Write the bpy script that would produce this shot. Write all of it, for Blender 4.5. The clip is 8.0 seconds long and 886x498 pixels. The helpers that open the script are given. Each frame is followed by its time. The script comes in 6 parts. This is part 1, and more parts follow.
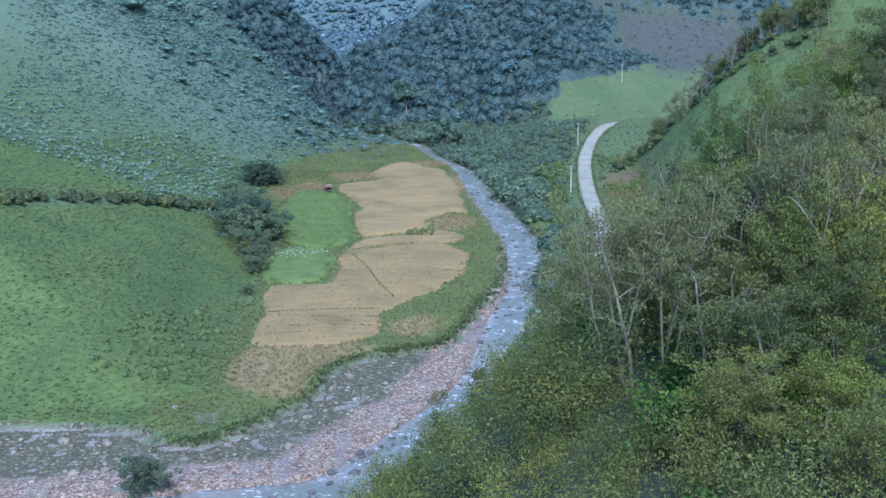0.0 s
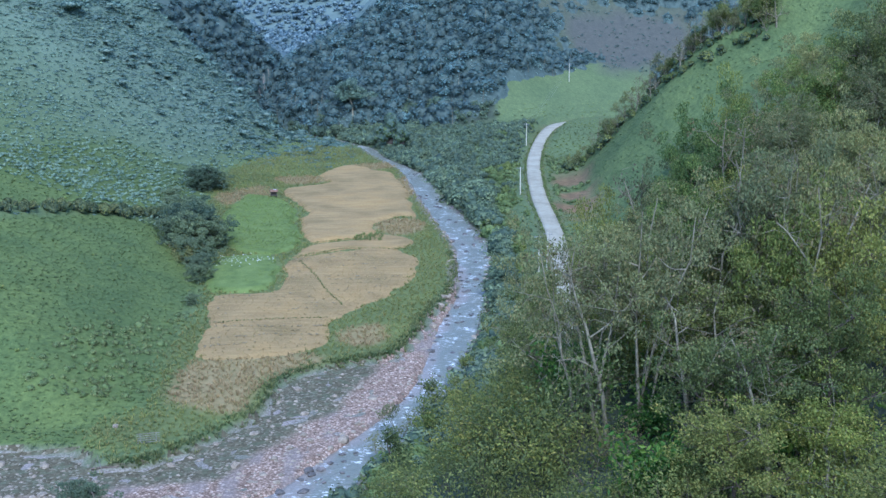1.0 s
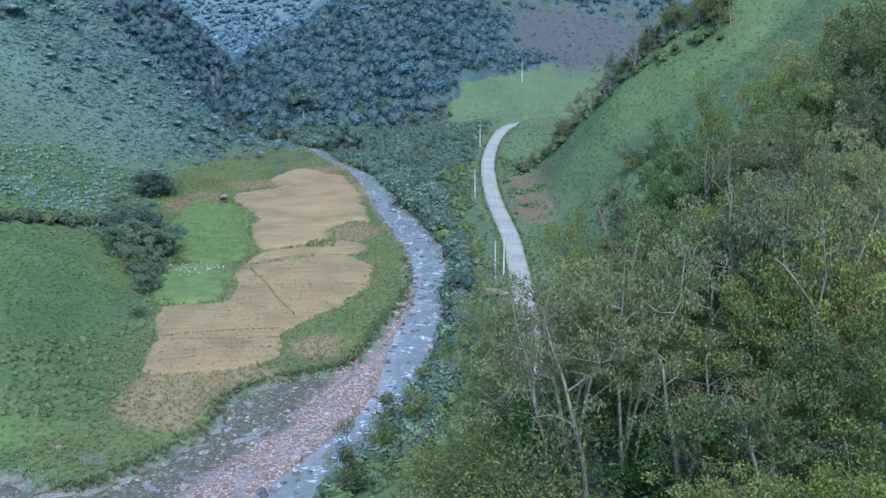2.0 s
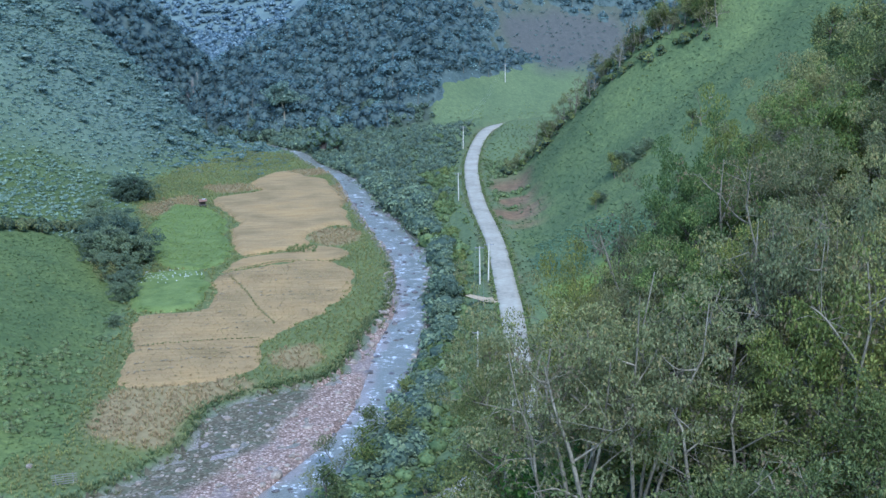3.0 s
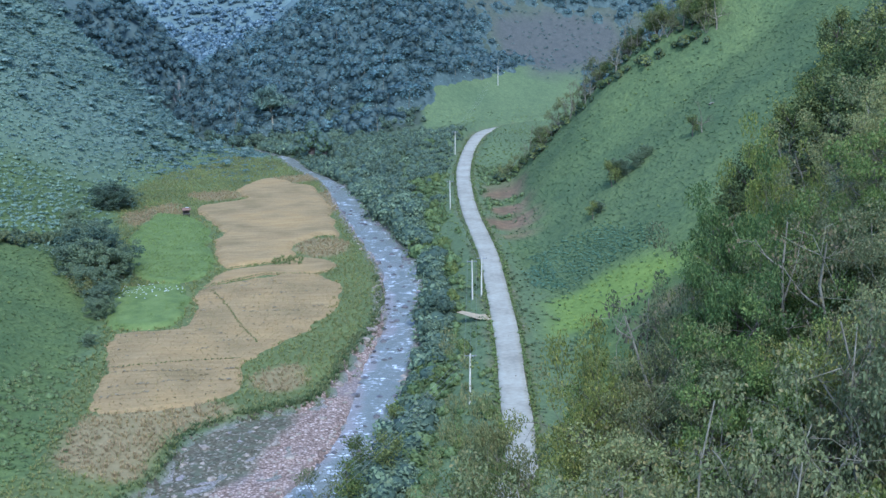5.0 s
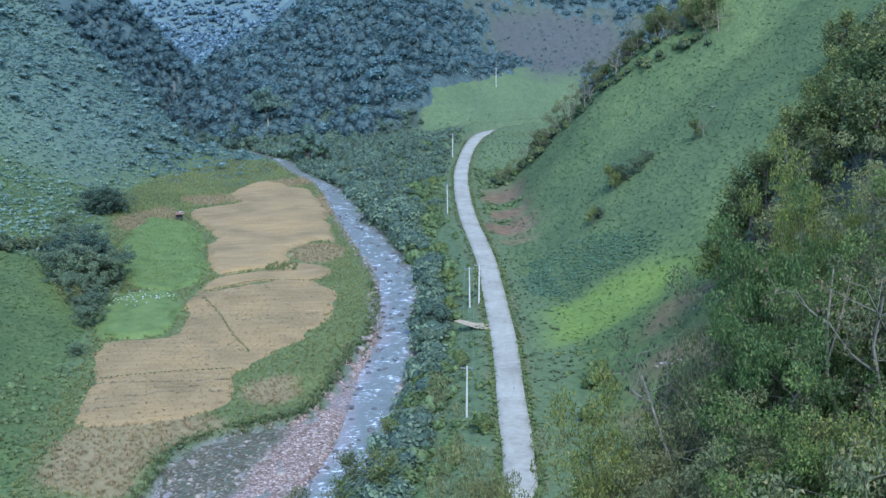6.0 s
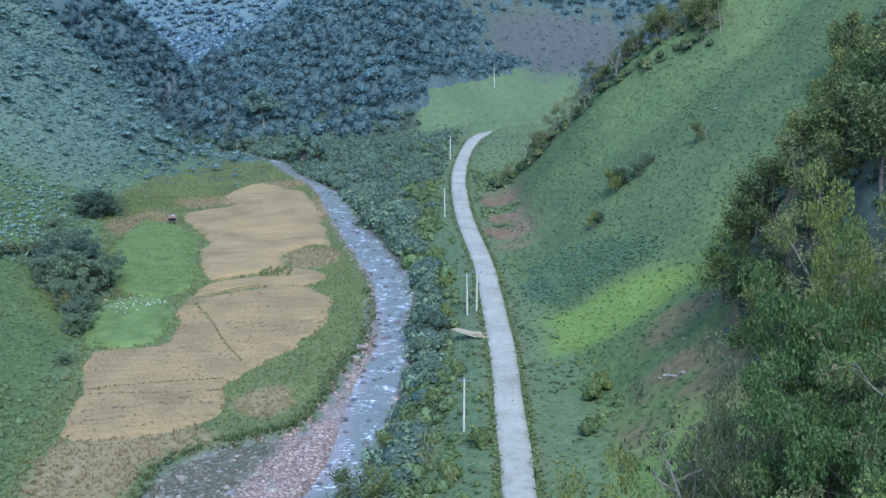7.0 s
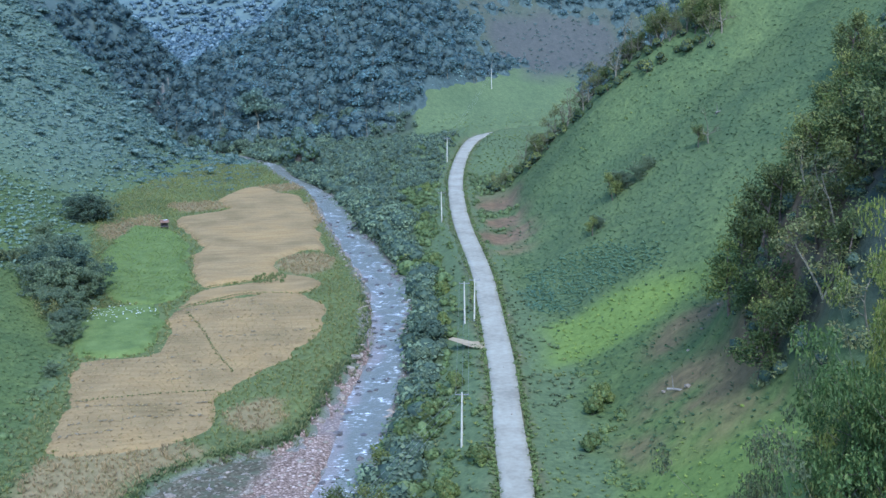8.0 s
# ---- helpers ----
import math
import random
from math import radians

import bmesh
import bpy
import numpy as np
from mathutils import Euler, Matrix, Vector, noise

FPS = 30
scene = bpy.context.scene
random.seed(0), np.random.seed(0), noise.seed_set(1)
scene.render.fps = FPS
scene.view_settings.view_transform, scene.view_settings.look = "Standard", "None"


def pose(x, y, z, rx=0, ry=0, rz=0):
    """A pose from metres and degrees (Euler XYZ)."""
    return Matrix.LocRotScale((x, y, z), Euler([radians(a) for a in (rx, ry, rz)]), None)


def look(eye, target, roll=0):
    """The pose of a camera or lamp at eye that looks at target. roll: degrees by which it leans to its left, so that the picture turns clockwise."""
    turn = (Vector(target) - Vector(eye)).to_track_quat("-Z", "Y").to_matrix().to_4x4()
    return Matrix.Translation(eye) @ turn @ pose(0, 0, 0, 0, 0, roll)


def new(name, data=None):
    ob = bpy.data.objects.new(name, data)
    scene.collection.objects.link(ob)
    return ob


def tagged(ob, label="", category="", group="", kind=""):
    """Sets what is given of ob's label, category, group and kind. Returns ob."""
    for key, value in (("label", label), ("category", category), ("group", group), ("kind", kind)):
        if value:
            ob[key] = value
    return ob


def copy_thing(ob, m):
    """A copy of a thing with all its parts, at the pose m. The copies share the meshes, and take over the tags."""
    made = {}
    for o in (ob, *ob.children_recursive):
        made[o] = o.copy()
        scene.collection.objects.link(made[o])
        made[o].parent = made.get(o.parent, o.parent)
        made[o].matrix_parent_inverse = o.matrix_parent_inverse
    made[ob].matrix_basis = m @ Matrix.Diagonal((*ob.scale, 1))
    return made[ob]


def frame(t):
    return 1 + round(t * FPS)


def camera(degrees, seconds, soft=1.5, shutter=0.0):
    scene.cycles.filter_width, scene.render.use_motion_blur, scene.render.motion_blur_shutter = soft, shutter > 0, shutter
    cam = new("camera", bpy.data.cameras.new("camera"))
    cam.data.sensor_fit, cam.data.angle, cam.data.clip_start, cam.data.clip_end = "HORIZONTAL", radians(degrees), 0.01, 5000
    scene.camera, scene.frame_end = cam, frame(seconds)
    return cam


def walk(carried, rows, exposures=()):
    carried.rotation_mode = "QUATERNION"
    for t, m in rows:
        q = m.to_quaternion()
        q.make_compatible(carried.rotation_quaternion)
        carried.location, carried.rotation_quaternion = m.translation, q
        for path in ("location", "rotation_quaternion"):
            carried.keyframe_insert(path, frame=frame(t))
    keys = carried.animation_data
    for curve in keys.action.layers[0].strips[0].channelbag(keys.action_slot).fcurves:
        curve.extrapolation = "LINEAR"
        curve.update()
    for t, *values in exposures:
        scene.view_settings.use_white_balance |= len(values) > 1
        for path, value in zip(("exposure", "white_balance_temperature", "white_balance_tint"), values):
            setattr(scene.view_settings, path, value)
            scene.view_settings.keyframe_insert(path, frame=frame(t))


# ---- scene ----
cam = camera(39.4, 8.0, soft=1.45)
METRES, EYE, TILT, LEAN, TURN = 44.0, 72.0, -13.5, 0.0, 0.0
ROWS = [
    (0.0, 0.0, 0.0, 0.0, 0.0, 0.0, -0.0),
    (0.5, -0.002, 0.0595, 0.0149, -1.13, -0.01, 0.36),
    (1.0, -0.0021, 0.1204, 0.0307, -2.39, -0.05, 0.77),
    (1.5, -0.0013, 0.1812, 0.0472, -3.65, -0.09, 1.19),
    (3.0, 0.0098, 0.3662, 0.0949, -5.32, -0.19, 1.76),
    (3.5, 0.0162, 0.4275, 0.1103, -5.48, -0.22, 1.82),
    (4.0, 0.0241, 0.488, 0.1251, -5.57, -0.2, 1.84),
    (4.5, 0.0334, 0.5484, 0.1388, -5.61, -0.19, 1.88),
    (6.0, 0.0618, 0.7248, 0.1798, -5.74, -0.17, 1.85),
    (6.5, 0.0713, 0.7845, 0.1944, -5.77, -0.2, 1.84),
    (7.0, 0.0805, 0.8438, 0.2093, -5.82, -0.22, 1.87),
    (7.5, 0.0885, 0.9048, 0.2239, -5.89, -0.22, 1.92),
    (8.0, 0.0945, 0.9642, 0.2399, -5.96, -0.24, 1.94),
]
walk(cam, [(t, pose(0, 0, EYE, TILT, LEAN, TURN) @ pose(METRES * x, METRES * y, METRES * z, 90 + pitch, roll, yaw)) for t, x, y, z, yaw, pitch, roll in ROWS], exposures=[(0.0, 1.37, 4840, 11), (8.0, 1.37, 4840, 11)])

# ---- light: a shaded valley under bright cloud ----
world = bpy.data.worlds.new("sky")
scene.world = world
world.use_nodes = True
wn = world.node_tree.nodes
sky = wn.new("ShaderNodeTexSky")
sky.sky_type, sky.sun_disc = "NISHITA", False
SUN_UP, SUN_ROUND = radians(50), radians(176)
sky.sun_elevation, sky.sun_rotation = SUN_UP, SUN_ROUND
sky.air_density, sky.dust_density, sky.ozone_density = 1.0, 1.0, 1.5
wn["Background"].inputs["Strength"].default_value = 0.135
world.node_tree.links.new(sky.outputs["Color"], wn["Background"].inputs["Color"])
sun = new("sun", bpy.data.lights.new("sun", "SUN"))
sun.data.energy, sun.data.angle, sun.data.color = 1.4, radians(20), (1.0, 0.96, 0.9)
sun.matrix_world = look((0, 0, 0), (-math.sin(SUN_ROUND) * math.cos(SUN_UP), -math.cos(SUN_ROUND) * math.cos(SUN_UP), -math.sin(SUN_UP)))

# ---- the lie of the land ----
def hashed(i, j, seed):
    h = np.sin(i * 127.1 + j * 311.7 + seed * 74.7) * 43758.5453
    return h - np.floor(h)


def value_noise(x, y, seed=0):
    i, j = np.floor(x), np.floor(y)
    u, v = x - i, y - j
    u, v = u * u * (3 - 2 * u), v * v * (3 - 2 * v)
    a = hashed(i, j, seed) * (1 - u) + hashed(i + 1, j, seed) * u
    b = hashed(i, j + 1, seed) * (1 - u) + hashed(i + 1, j + 1, seed) * u
    return a * (1 - v) + b * v


def fbm(x, y, size, octaves=3, seed=0):
    """Smooth noise between about -1 and 1, its largest forms of that size in metres."""
    total, amp, norm = 0.0, 1.0, 0.0
    for k in range(octaves):
        total = total + amp * (value_noise(x / size, y / size, seed + k) * 2 - 1)
        norm, amp, size = norm + amp, amp * 0.5, size * 0.5
    return total / norm


def smooth(a, b, v):
    u = np.clip((v - a) / (b - a), 0, 1)
    return u * u * (3 - 2 * u)


def along(line, x, y):
    """Distance to a line of points, on which side (+1: to its left, going along it), and how far along it, in points."""
    best = np.full(np.shape(x), 1e12)
    side, place = np.ones(np.shape(x)), np.zeros(np.shape(x))
    for k in range(len(line) - 1):
        (ax, ay), (bx, by) = line[k][:2], line[k + 1][:2]
        dx, dy = bx - ax, by - ay
        u = np.clip(((x - ax) * dx + (y - ay) * dy) / (dx * dx + dy * dy), 0, 1)
        d2 = (x - ax - u * dx) ** 2 + (y - ay - u * dy) ** 2
        near = d2 < best
        best = np.where(near, d2, best)
        side = np.where(near, np.where(dx * (y - ay) - dy * (x - ax) >= 0, 1.0, -1.0), side)
        place = np.where(near, k + u, place)
    return np.sqrt(best), side, place


def inside(poly, x, y):
    """Signed distance to a closed outline, positive inside it."""
    d, _, _ = along(list(poly) + [poly[0]], x, y)
    odd = np.zeros(np.shape(x), bool)
    for (ax, ay), (bx, by) in zip(poly, list(poly[1:]) + [poly[0]]):
        if ay != by:
            odd ^= ((ay > y) != (by > y)) & (x < (bx - ax) * (y - ay) / (by - ay) + ax)
    return np.where(odd, d, -d)


def rounded(line, steps=6):
    """A smooth line through the points."""
    pts, out = np.array(line, float), []
    for k in range(len(pts) - 1):
        p0, p1, p2, p3 = pts[max(k - 1, 0)], pts[k], pts[k + 1], pts[min(k + 2, len(pts) - 1)]
        for u in np.linspace(0, 1, steps, endpoint=False):
            out.append(0.5 * (2 * p1 + (p2 - p0) * u + (2 * p0 - 5 * p1 + 4 * p2 - p3) * u * u + (3 * p1 - p0 - 3 * p2 + p3) * u ** 3))
    return np.array(out + [pts[-1]])


# the river: x, y, half its width
RIVER = rounded([(-260, 105, 5), (-60, 139, 5), (-30, 146, 4.5), (-15, 151, 4), (-6, 166, 4), (3, 186, 3.2), (8, 204, 3.2), (12.6, 232, 3.6), (16.4, 254, 3.0),
                 (18.5, 280, 3.7), (20, 304, 4.8), (17, 328, 4.4), (12.5, 367, 3.9), (8.5, 404, 3.3), (5, 425, 2.6), (-4, 453, 2.2), (-10, 480, 2.2),
                 (-24, 505, 2.2), (-47, 538, 2.0), (-63, 580, 1.8), (-50, 640, 1.6), (-34, 720, 1.6)], 4)
# the upper edge of the gravel on the field side
BANK = rounded([(-260, 165), (-66, 173), (-40, 165), (-32, 168), (-22, 183), (-19, 199), (-9, 208), (-1, 212), (3, 222), (6, 236), (11, 252), (14, 270), (14.5, 290)], 3)
ROAD = rounded([(-100, 20), (-52, 78), (-14, 122), (12, 148), (24.4, 166), (27.2, 178), (30, 202), (33, 227), (36, 260), (38.5, 290), (40.5, 336), (43.5, 374), (48, 412), (57, 460), (67, 490),
                (86, 502), (120, 506), (170, 516), (320, 548)], 4)
LEFT_HILL = [(-300, 172), (-66, 177), (-45, 179), (-38, 202), (-39, 230), (-42, 255), (-43, 290), (-48, 330), (-56, 370), (-58, 400), (-50, 440), (-36, 490), (-47, 532),
             (-66, 574), (-46, 612), (-40, 645), (-62, 720), (-112, 850), (-240, 1000), (-400, 1130), (-3000, 1200), (-3000, 172)]
MOUNTAIN = [(-60, 1050), (-20, 780), (-38, 680), (-62, 615), (-65, 590), (-46, 546), (-27, 516), (5, 512), (30, 490), (60, 500), (110, 525), (300, 560), (3000, 900), (3000, 1400), (300, 1150)]
RIGHT_HILL = [(-300, -300), (-140, -60), (-60, 40), (-36, 78), (-14, 96), (8, 112), (24, 135), (33, 160), (37, 186), (41, 215), (44, 260), (46, 300), (49, 340), (52, 380), (58, 408), (100, 412), (150, 420),
              (400, 520), (3000, 800), (3000, -300)]
BEYOND = [(-3000, 1050), (-700, 1080), (-180, 1100), (-120, 1150), (-80, 1130), (200, 1100), (3000, 1500), (3000, 4900), (-3000, 4900)]


def floor_level(y):
    return 6.8 - 0.0156 * np.clip(y, -50, 540)


def road_level(y):
    return floor_level(y) + 5.0 + 1.5 * smooth(380, 520, y) + 0.02 * np.maximum(y - 500, 0)


def height(x, y):
    x, y = np.asarray(x, float), np.asarray(y, float)
    f = floor_level(y)
    dr, side, k = along(RIVER, x, y)
    half = np.interp(k, np.arange(len(RIVER)), RIVER[:, 2])
    dd, _, _ = along(ROAD, x, y)
    off = np.maximum(dr - half, 0)
    # the field side is flat, the far side climbs to the road
    z = f + 0.3 + 0.25 * fbm(x, y, 14, 2, 3)
    z = np.where(side < 0, f - 0.4 + (5.2 + 4 * smooth(410, 450, y)) * smooth(0, 1, off / (off + dd + 0.1)) + 0.3 * fbm(x, y, 9, 2, 5), z)
    bank, bside, _ = along(BANK, x, y)
    gravel = np.where((bside < 0) & (side > 0) & (y < 292), smooth(0, 1.4, bank), 0)
    z = z * (1 - gravel) + gravel * (f - 0.75 + 0.28 * fbm(x, y, 7, 3, 8))
    # hills
    d = np.maximum(inside(LEFT_HILL, x, y), 0)
    slope = 0.39 + 0.35 * smooth(330, 500, y) + 0.34 * smooth(495, 530, y)
    z = z + d * slope * np.clip(0.45 + d / 22, 0, 1) * (1 - 0.25 * smooth(90, 400, d)) + smooth(0, 25, d) * (1.6 * fbm(x, y, 38, 2, 11) + 6 * smooth(40, 120, d) * fbm(x, y, 90, 3, 12))
    d = np.maximum(inside(MOUNTAIN, x, y), 0)
    gentle = smooth(40, 75, x) * (1 - smooth(130, 200, x))
    rise = 0.8 * d * (1 + 0.9 * (1 - smooth(-68, -28, x)) * smooth(530, 570, y)) * (1 - gentle) + gentle * (0.42 * np.minimum(d, 48) + 0.85 * np.maximum(d - 48, 0))
    z = z + np.where(rise > 190, 190 + 0.35 * (rise - 190), rise) + smooth(5, 50, d) * 9 * fbm(x, y, 75, 3, 14)
    d = np.maximum(inside(RIGHT_HILL, x, y), 0)
    lower = np.exp(-((y - 228) / 22) ** 2)
    rise = 0.25 * np.minimum(d, 6) + (1.08 - 0.28 * smooth(110, 160, y) - 0.25 * lower + 0.55 * smooth(320, 352, y)) * np.maximum(d - 6, 0)
    behind = ((x - 58) * 53 + (y - 398) * 42) / 67.6
    rise = np.maximum(rise - np.where((y > 300) & (x > 50), 1.5 * np.maximum(behind + 8, 0) * (1 - smooth(88, 106, x)), 0), np.minimum(rise, 2))
    rise = np.where(rise > 130, 130 + 0.4 * (rise - 130), rise)
    rise = rise + smooth(8, 30, d) * (1.5 * fbm(x, y, 34, 2, 17) + 4 * smooth(40, 90, d) * fbm(x, y, 80, 2, 18))
    ceiling_here = 40 + 0.1 * y + 0.5 * np.maximum(x - 18, 0) - 0.9 * np.maximum(6 - x, 0)
    z = z + np.where(y < 90, np.minimum(rise, ceiling_here), rise)
    # the spur's shoulder
    z = z + 11 * smooth(0, 6, x - 5 - 0.42 * (y - 44)) * smooth(54, 72, y) * (1 - smooth(92, 114, y)) * (1 - smooth(50, 80, x))
    # the wooded bluff over the landslip
    z = z + 17 * smooth(57, 68, x) * smooth(158, 172, y) * (1 - smooth(190, 222, y)) * (1 - smooth(95, 130, x))
    d = np.maximum(inside(BEYOND, x, y), 0)
    z = z + 0.3 * np.minimum(d, 900) + smooth(0, 120, d) * 26 * fbm(x, y, 260, 4, 21)
    # the bench of the road, and the bed of the river
    w = smooth(2.7, 6.5, dd)
    z = z * w + (road_level(y) - 0.12) * (1 - w)
    w = smooth(np.where(side < 0, 0.2, -0.7), np.where(side < 0, 5.0, 1.0), dr - half)
    return z * w + (f - 1.75) * (1 - w)

# ---- materials ----
def material(name):
    m = bpy.data.materials.new(name)
    m.use_nodes = True
    return m, m.node_tree.nodes, m.node_tree.links, m.node_tree.nodes["Principled BSDF"]


def noise_node(nodes, links, scale, detail=4.0, rough=0.6, vector=None):
    n = nodes.new("ShaderNodeTexNoise")
    n.inputs["Scale"].default_value, n.inputs["Detail"].default_value, n.inputs["Roughness"].default_value = scale, detail, rough
    if vector is None:
        vector = nodes.new("ShaderNodeTexCoord").outputs["Object"]
    links.new(vector, n.inputs["Vector"])
    return n.outputs["Fac"]


def ramp(nodes, links, fac, stops):
    r = nodes.new("ShaderNodeValToRGB")
    while len(r.color_ramp.elements) < len(stops):
        r.color_ramp.elements.new(0.5)
    for e, (at, c) in zip(r.color_ramp.elements, stops):
        e.position, e.color = at, (*c, 1)
    links.new(fac, r.inputs["Fac"])
    return r.outputs["Color"]


def blend(nodes, links, fac, a, b, mode="MIX"):
    n = nodes.new("ShaderNodeMix")
    n.data_type, n.blend_type = "RGBA", mode
    for socket, value in ((n.inputs[0], fac), (n.inputs[6], a), (n.inputs[7], b)):
        if isinstance(value, (int, float)):
            socket.default_value = value
        elif isinstance(value, tuple):
            socket.default_value = (*value, 1)
        else:
            links.new(value, socket)
    return n.outputs[2]


def bump(nodes, links, fac, strength, distance, bsdf):
    b = nodes.new("ShaderNodeBump")
    b.inputs["Strength"].default_value, b.inputs["Distance"].default_value = strength, distance
    links.new(fac, b.inputs["Height"])
    links.new(b.outputs["Normal"], bsdf.inputs["Normal"])


def attribute(nodes, name):
    a = nodes.new("ShaderNodeAttribute")
    a.attribute_name = name
    return a.outputs["Fac"]


def surface(name, stops, scale, rough=0.9, relief=0.05, fine=8.0):
    """A matt surface of two scales of noise between the colours given."""
    m, n, l, b = material(name)
    big, small = noise_node(n, l, scale, 5), noise_node(n, l, scale * fine, 4)
    mixed = n.new("ShaderNodeMath")
    mixed.operation = "ADD"
    half = n.new("ShaderNodeMath")
    half.operation, half.inputs[1].default_value = "MULTIPLY_ADD", 0.5
    l.new(small, half.inputs[0])
    half.inputs[2].default_value = -0.25
    l.new(big, mixed.inputs[0])
    l.new(half.outputs[0], mixed.inputs[1])
    l.new(ramp(n, l, mixed.outputs[0], stops), b.inputs["Base Color"])
    b.inputs["Roughness"].default_value = rough
    b.inputs["Specular IOR Level"].default_value = 0.2
    if relief:
        bump(n, l, small, 0.6, relief, b)
    return m


def leaf_material(name, dark, light, other=None, share=0.15, spread=0.5, thinness=0.33):
    """Leaves: each one takes its own tone between two greens, some of another colour, and lets light through."""
    m, n, l, b = material(name)
    geo = n.new("ShaderNodeNewGeometry")
    info = n.new("ShaderNodeObjectInfo")
    stops = [(0.0, dark), (0.8, light)]
    if other:
        stops = [(0.0, dark), (1 - share - 0.08, light), (1 - share, other)]
    colour = ramp(n, l, geo.outputs["Random Per Island"], stops)
    big = noise_node(n, l, 0.12, 3)
    tone = ramp(n, l, big, [(0.3, (1 - spread, 1 - spread, 1 - spread * 0.7)), (0.7, (1 + spread * 0.3, 1 + spread * 0.3, 1.0))])
    colour = blend(n, l, 1.0, colour, tone, "MULTIPLY")
    tone = ramp(n, l, info.outputs["Random"], [(0.0, (0.6, 0.68, 0.76)), (0.5, (0.95, 0.95, 0.95)), (1.0, (1.3, 1.25, 1.1))])
    colour = blend(n, l, 1.0, colour, tone, "MULTIPLY")
    own = n.new("ShaderNodeMath")
    own.operation, own.inputs[1].default_value = "ADD", 1.0
    l.new(attribute(n, "own_tone"), own.inputs[0])
    grey = n.new("ShaderNodeCombineXYZ")
    for k in range(3):
        l.new(own.outputs[0], grey.inputs[k])
    colour = blend(n, l, 1.0, colour, grey.outputs[0], "MULTIPLY")
    l.new(colour, b.inputs["Base Color"])
    b.inputs["Roughness"].default_value = 0.6
    b.inputs["Specular IOR Level"].default_value = 0.25
    thin = n.new("ShaderNodeBsdfTranslucent")
    l.new(colour, thin.inputs["Color"])
    mix = n.new("ShaderNodeMixShader")
    mix.inputs["Fac"].default_value = thinness
    l.new(b.outputs["BSDF"], mix.inputs[1])
    l.new(thin.outputs["BSDF"], mix.inputs[2])
    l.new(mix.outputs["Shader"], n["Material Output"].inputs["Surface"])
    return m


def ground_material():
    m, n, l, b = material("ground_cover")
    patch, fine, grain = noise_node(n, l, 0.07, 5), noise_node(n, l, 0.55, 5, 0.65), noise_node(n, l, 3.2, 3)
    mottle = noise_node(n, l, 1.3, 4, 0.6)
    wild = ramp(n, l, fine, [(0.28, (0.095, 0.126, 0.054)), (0.55, (0.12, 0.156, 0.066)), (0.78, (0.145, 0.184, 0.08))])
    grass = ramp(n, l, fine, [(0.25, (0.08, 0.108, 0.036)), (0.5, (0.106, 0.142, 0.046)), (0.75, (0.136, 0.176, 0.058))])
    grass = blend(n, l, 1.0, grass, ramp(n, l, patch, [(0.35, (0.8, 0.84, 0.84)), (0.65, (1.15, 1.1, 0.97))]), "MULTIPLY")
    straw = ramp(n, l, fine, [(0.3, (0.23, 0.175, 0.08)), (0.7, (0.335, 0.25, 0.125))])
    soil = ramp(n, l, fine, [(0.3, (0.1, 0.07, 0.038)), (0.7, (0.25, 0.16, 0.082))])
    stones = ramp(n, l, grain, [(0.3, (0.12, 0.1, 0.085)), (0.5, (0.25, 0.215, 0.185)), (0.72, (0.42, 0.365, 0.32))])
    old = ramp(n, l, grain, [(0.3, (0.09, 0.09, 0.065)), (0.5, (0.17, 0.165, 0.125)), (0.72, (0.27, 0.255, 0.205))])
    stones = blend(n, l, ramp(n, l, noise_node(n, l, 0.11, 4), [(0.44, (0, 0, 0)), (0.56, (1, 1, 1))]), stones, old)
    wood_ground = ramp(n, l, fine, [(0.3, (0.032, 0.042, 0.03)), (0.7, (0.07, 0.088, 0.06))])
    lime = ramp(n, l, fine, [(0.25, (0.135, 0.188, 0.036)), (0.5, (0.18, 0.24, 0.044)), (0.75, (0.22, 0.285, 0.054))])
    colour = blend(n, l, attribute(n, "grass"), wild, grass)
    colour = blend(n, l, 1.0, colour, ramp(n, l, mottle, [(0.35, (0.78, 0.8, 0.82)), (0.5, (1, 1, 1)), (0.66, (1.14, 1.12, 1.1))]), "MULTIPLY")
    colour = blend(n, l, attribute(n, "straw"), colour, straw)
    # darker ground colour wherever the woods stand
    colour = blend(n, l, attribute(n, "wood"), colour, wood_ground)
    colour = blend(n, l, attribute(n, "soil"), colour, soil)
    # haze painted over the ground colour as a blue-green tint
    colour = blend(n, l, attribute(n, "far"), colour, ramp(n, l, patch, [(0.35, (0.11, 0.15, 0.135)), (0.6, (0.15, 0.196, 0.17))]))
    colour = blend(n, l, attribute(n, "lime"), colour, lime)
    colour = blend(n, l, attribute(n, "burnt"), colour, ramp(n, l, fine, [(0.3, (0.06, 0.06, 0.058)), (0.7, (0.105, 0.096, 0.09))]))
    colour = blend(n, l, attribute(n, "gravel"), colour, stones)
    l.new(colour, b.inputs["Base Color"])
    b.inputs["Roughness"].default_value = 0.95
    b.inputs["Specular IOR Level"].default_value = 0.15
    bump(n, l, mottle, 0.6, 0.35, b)
    return m


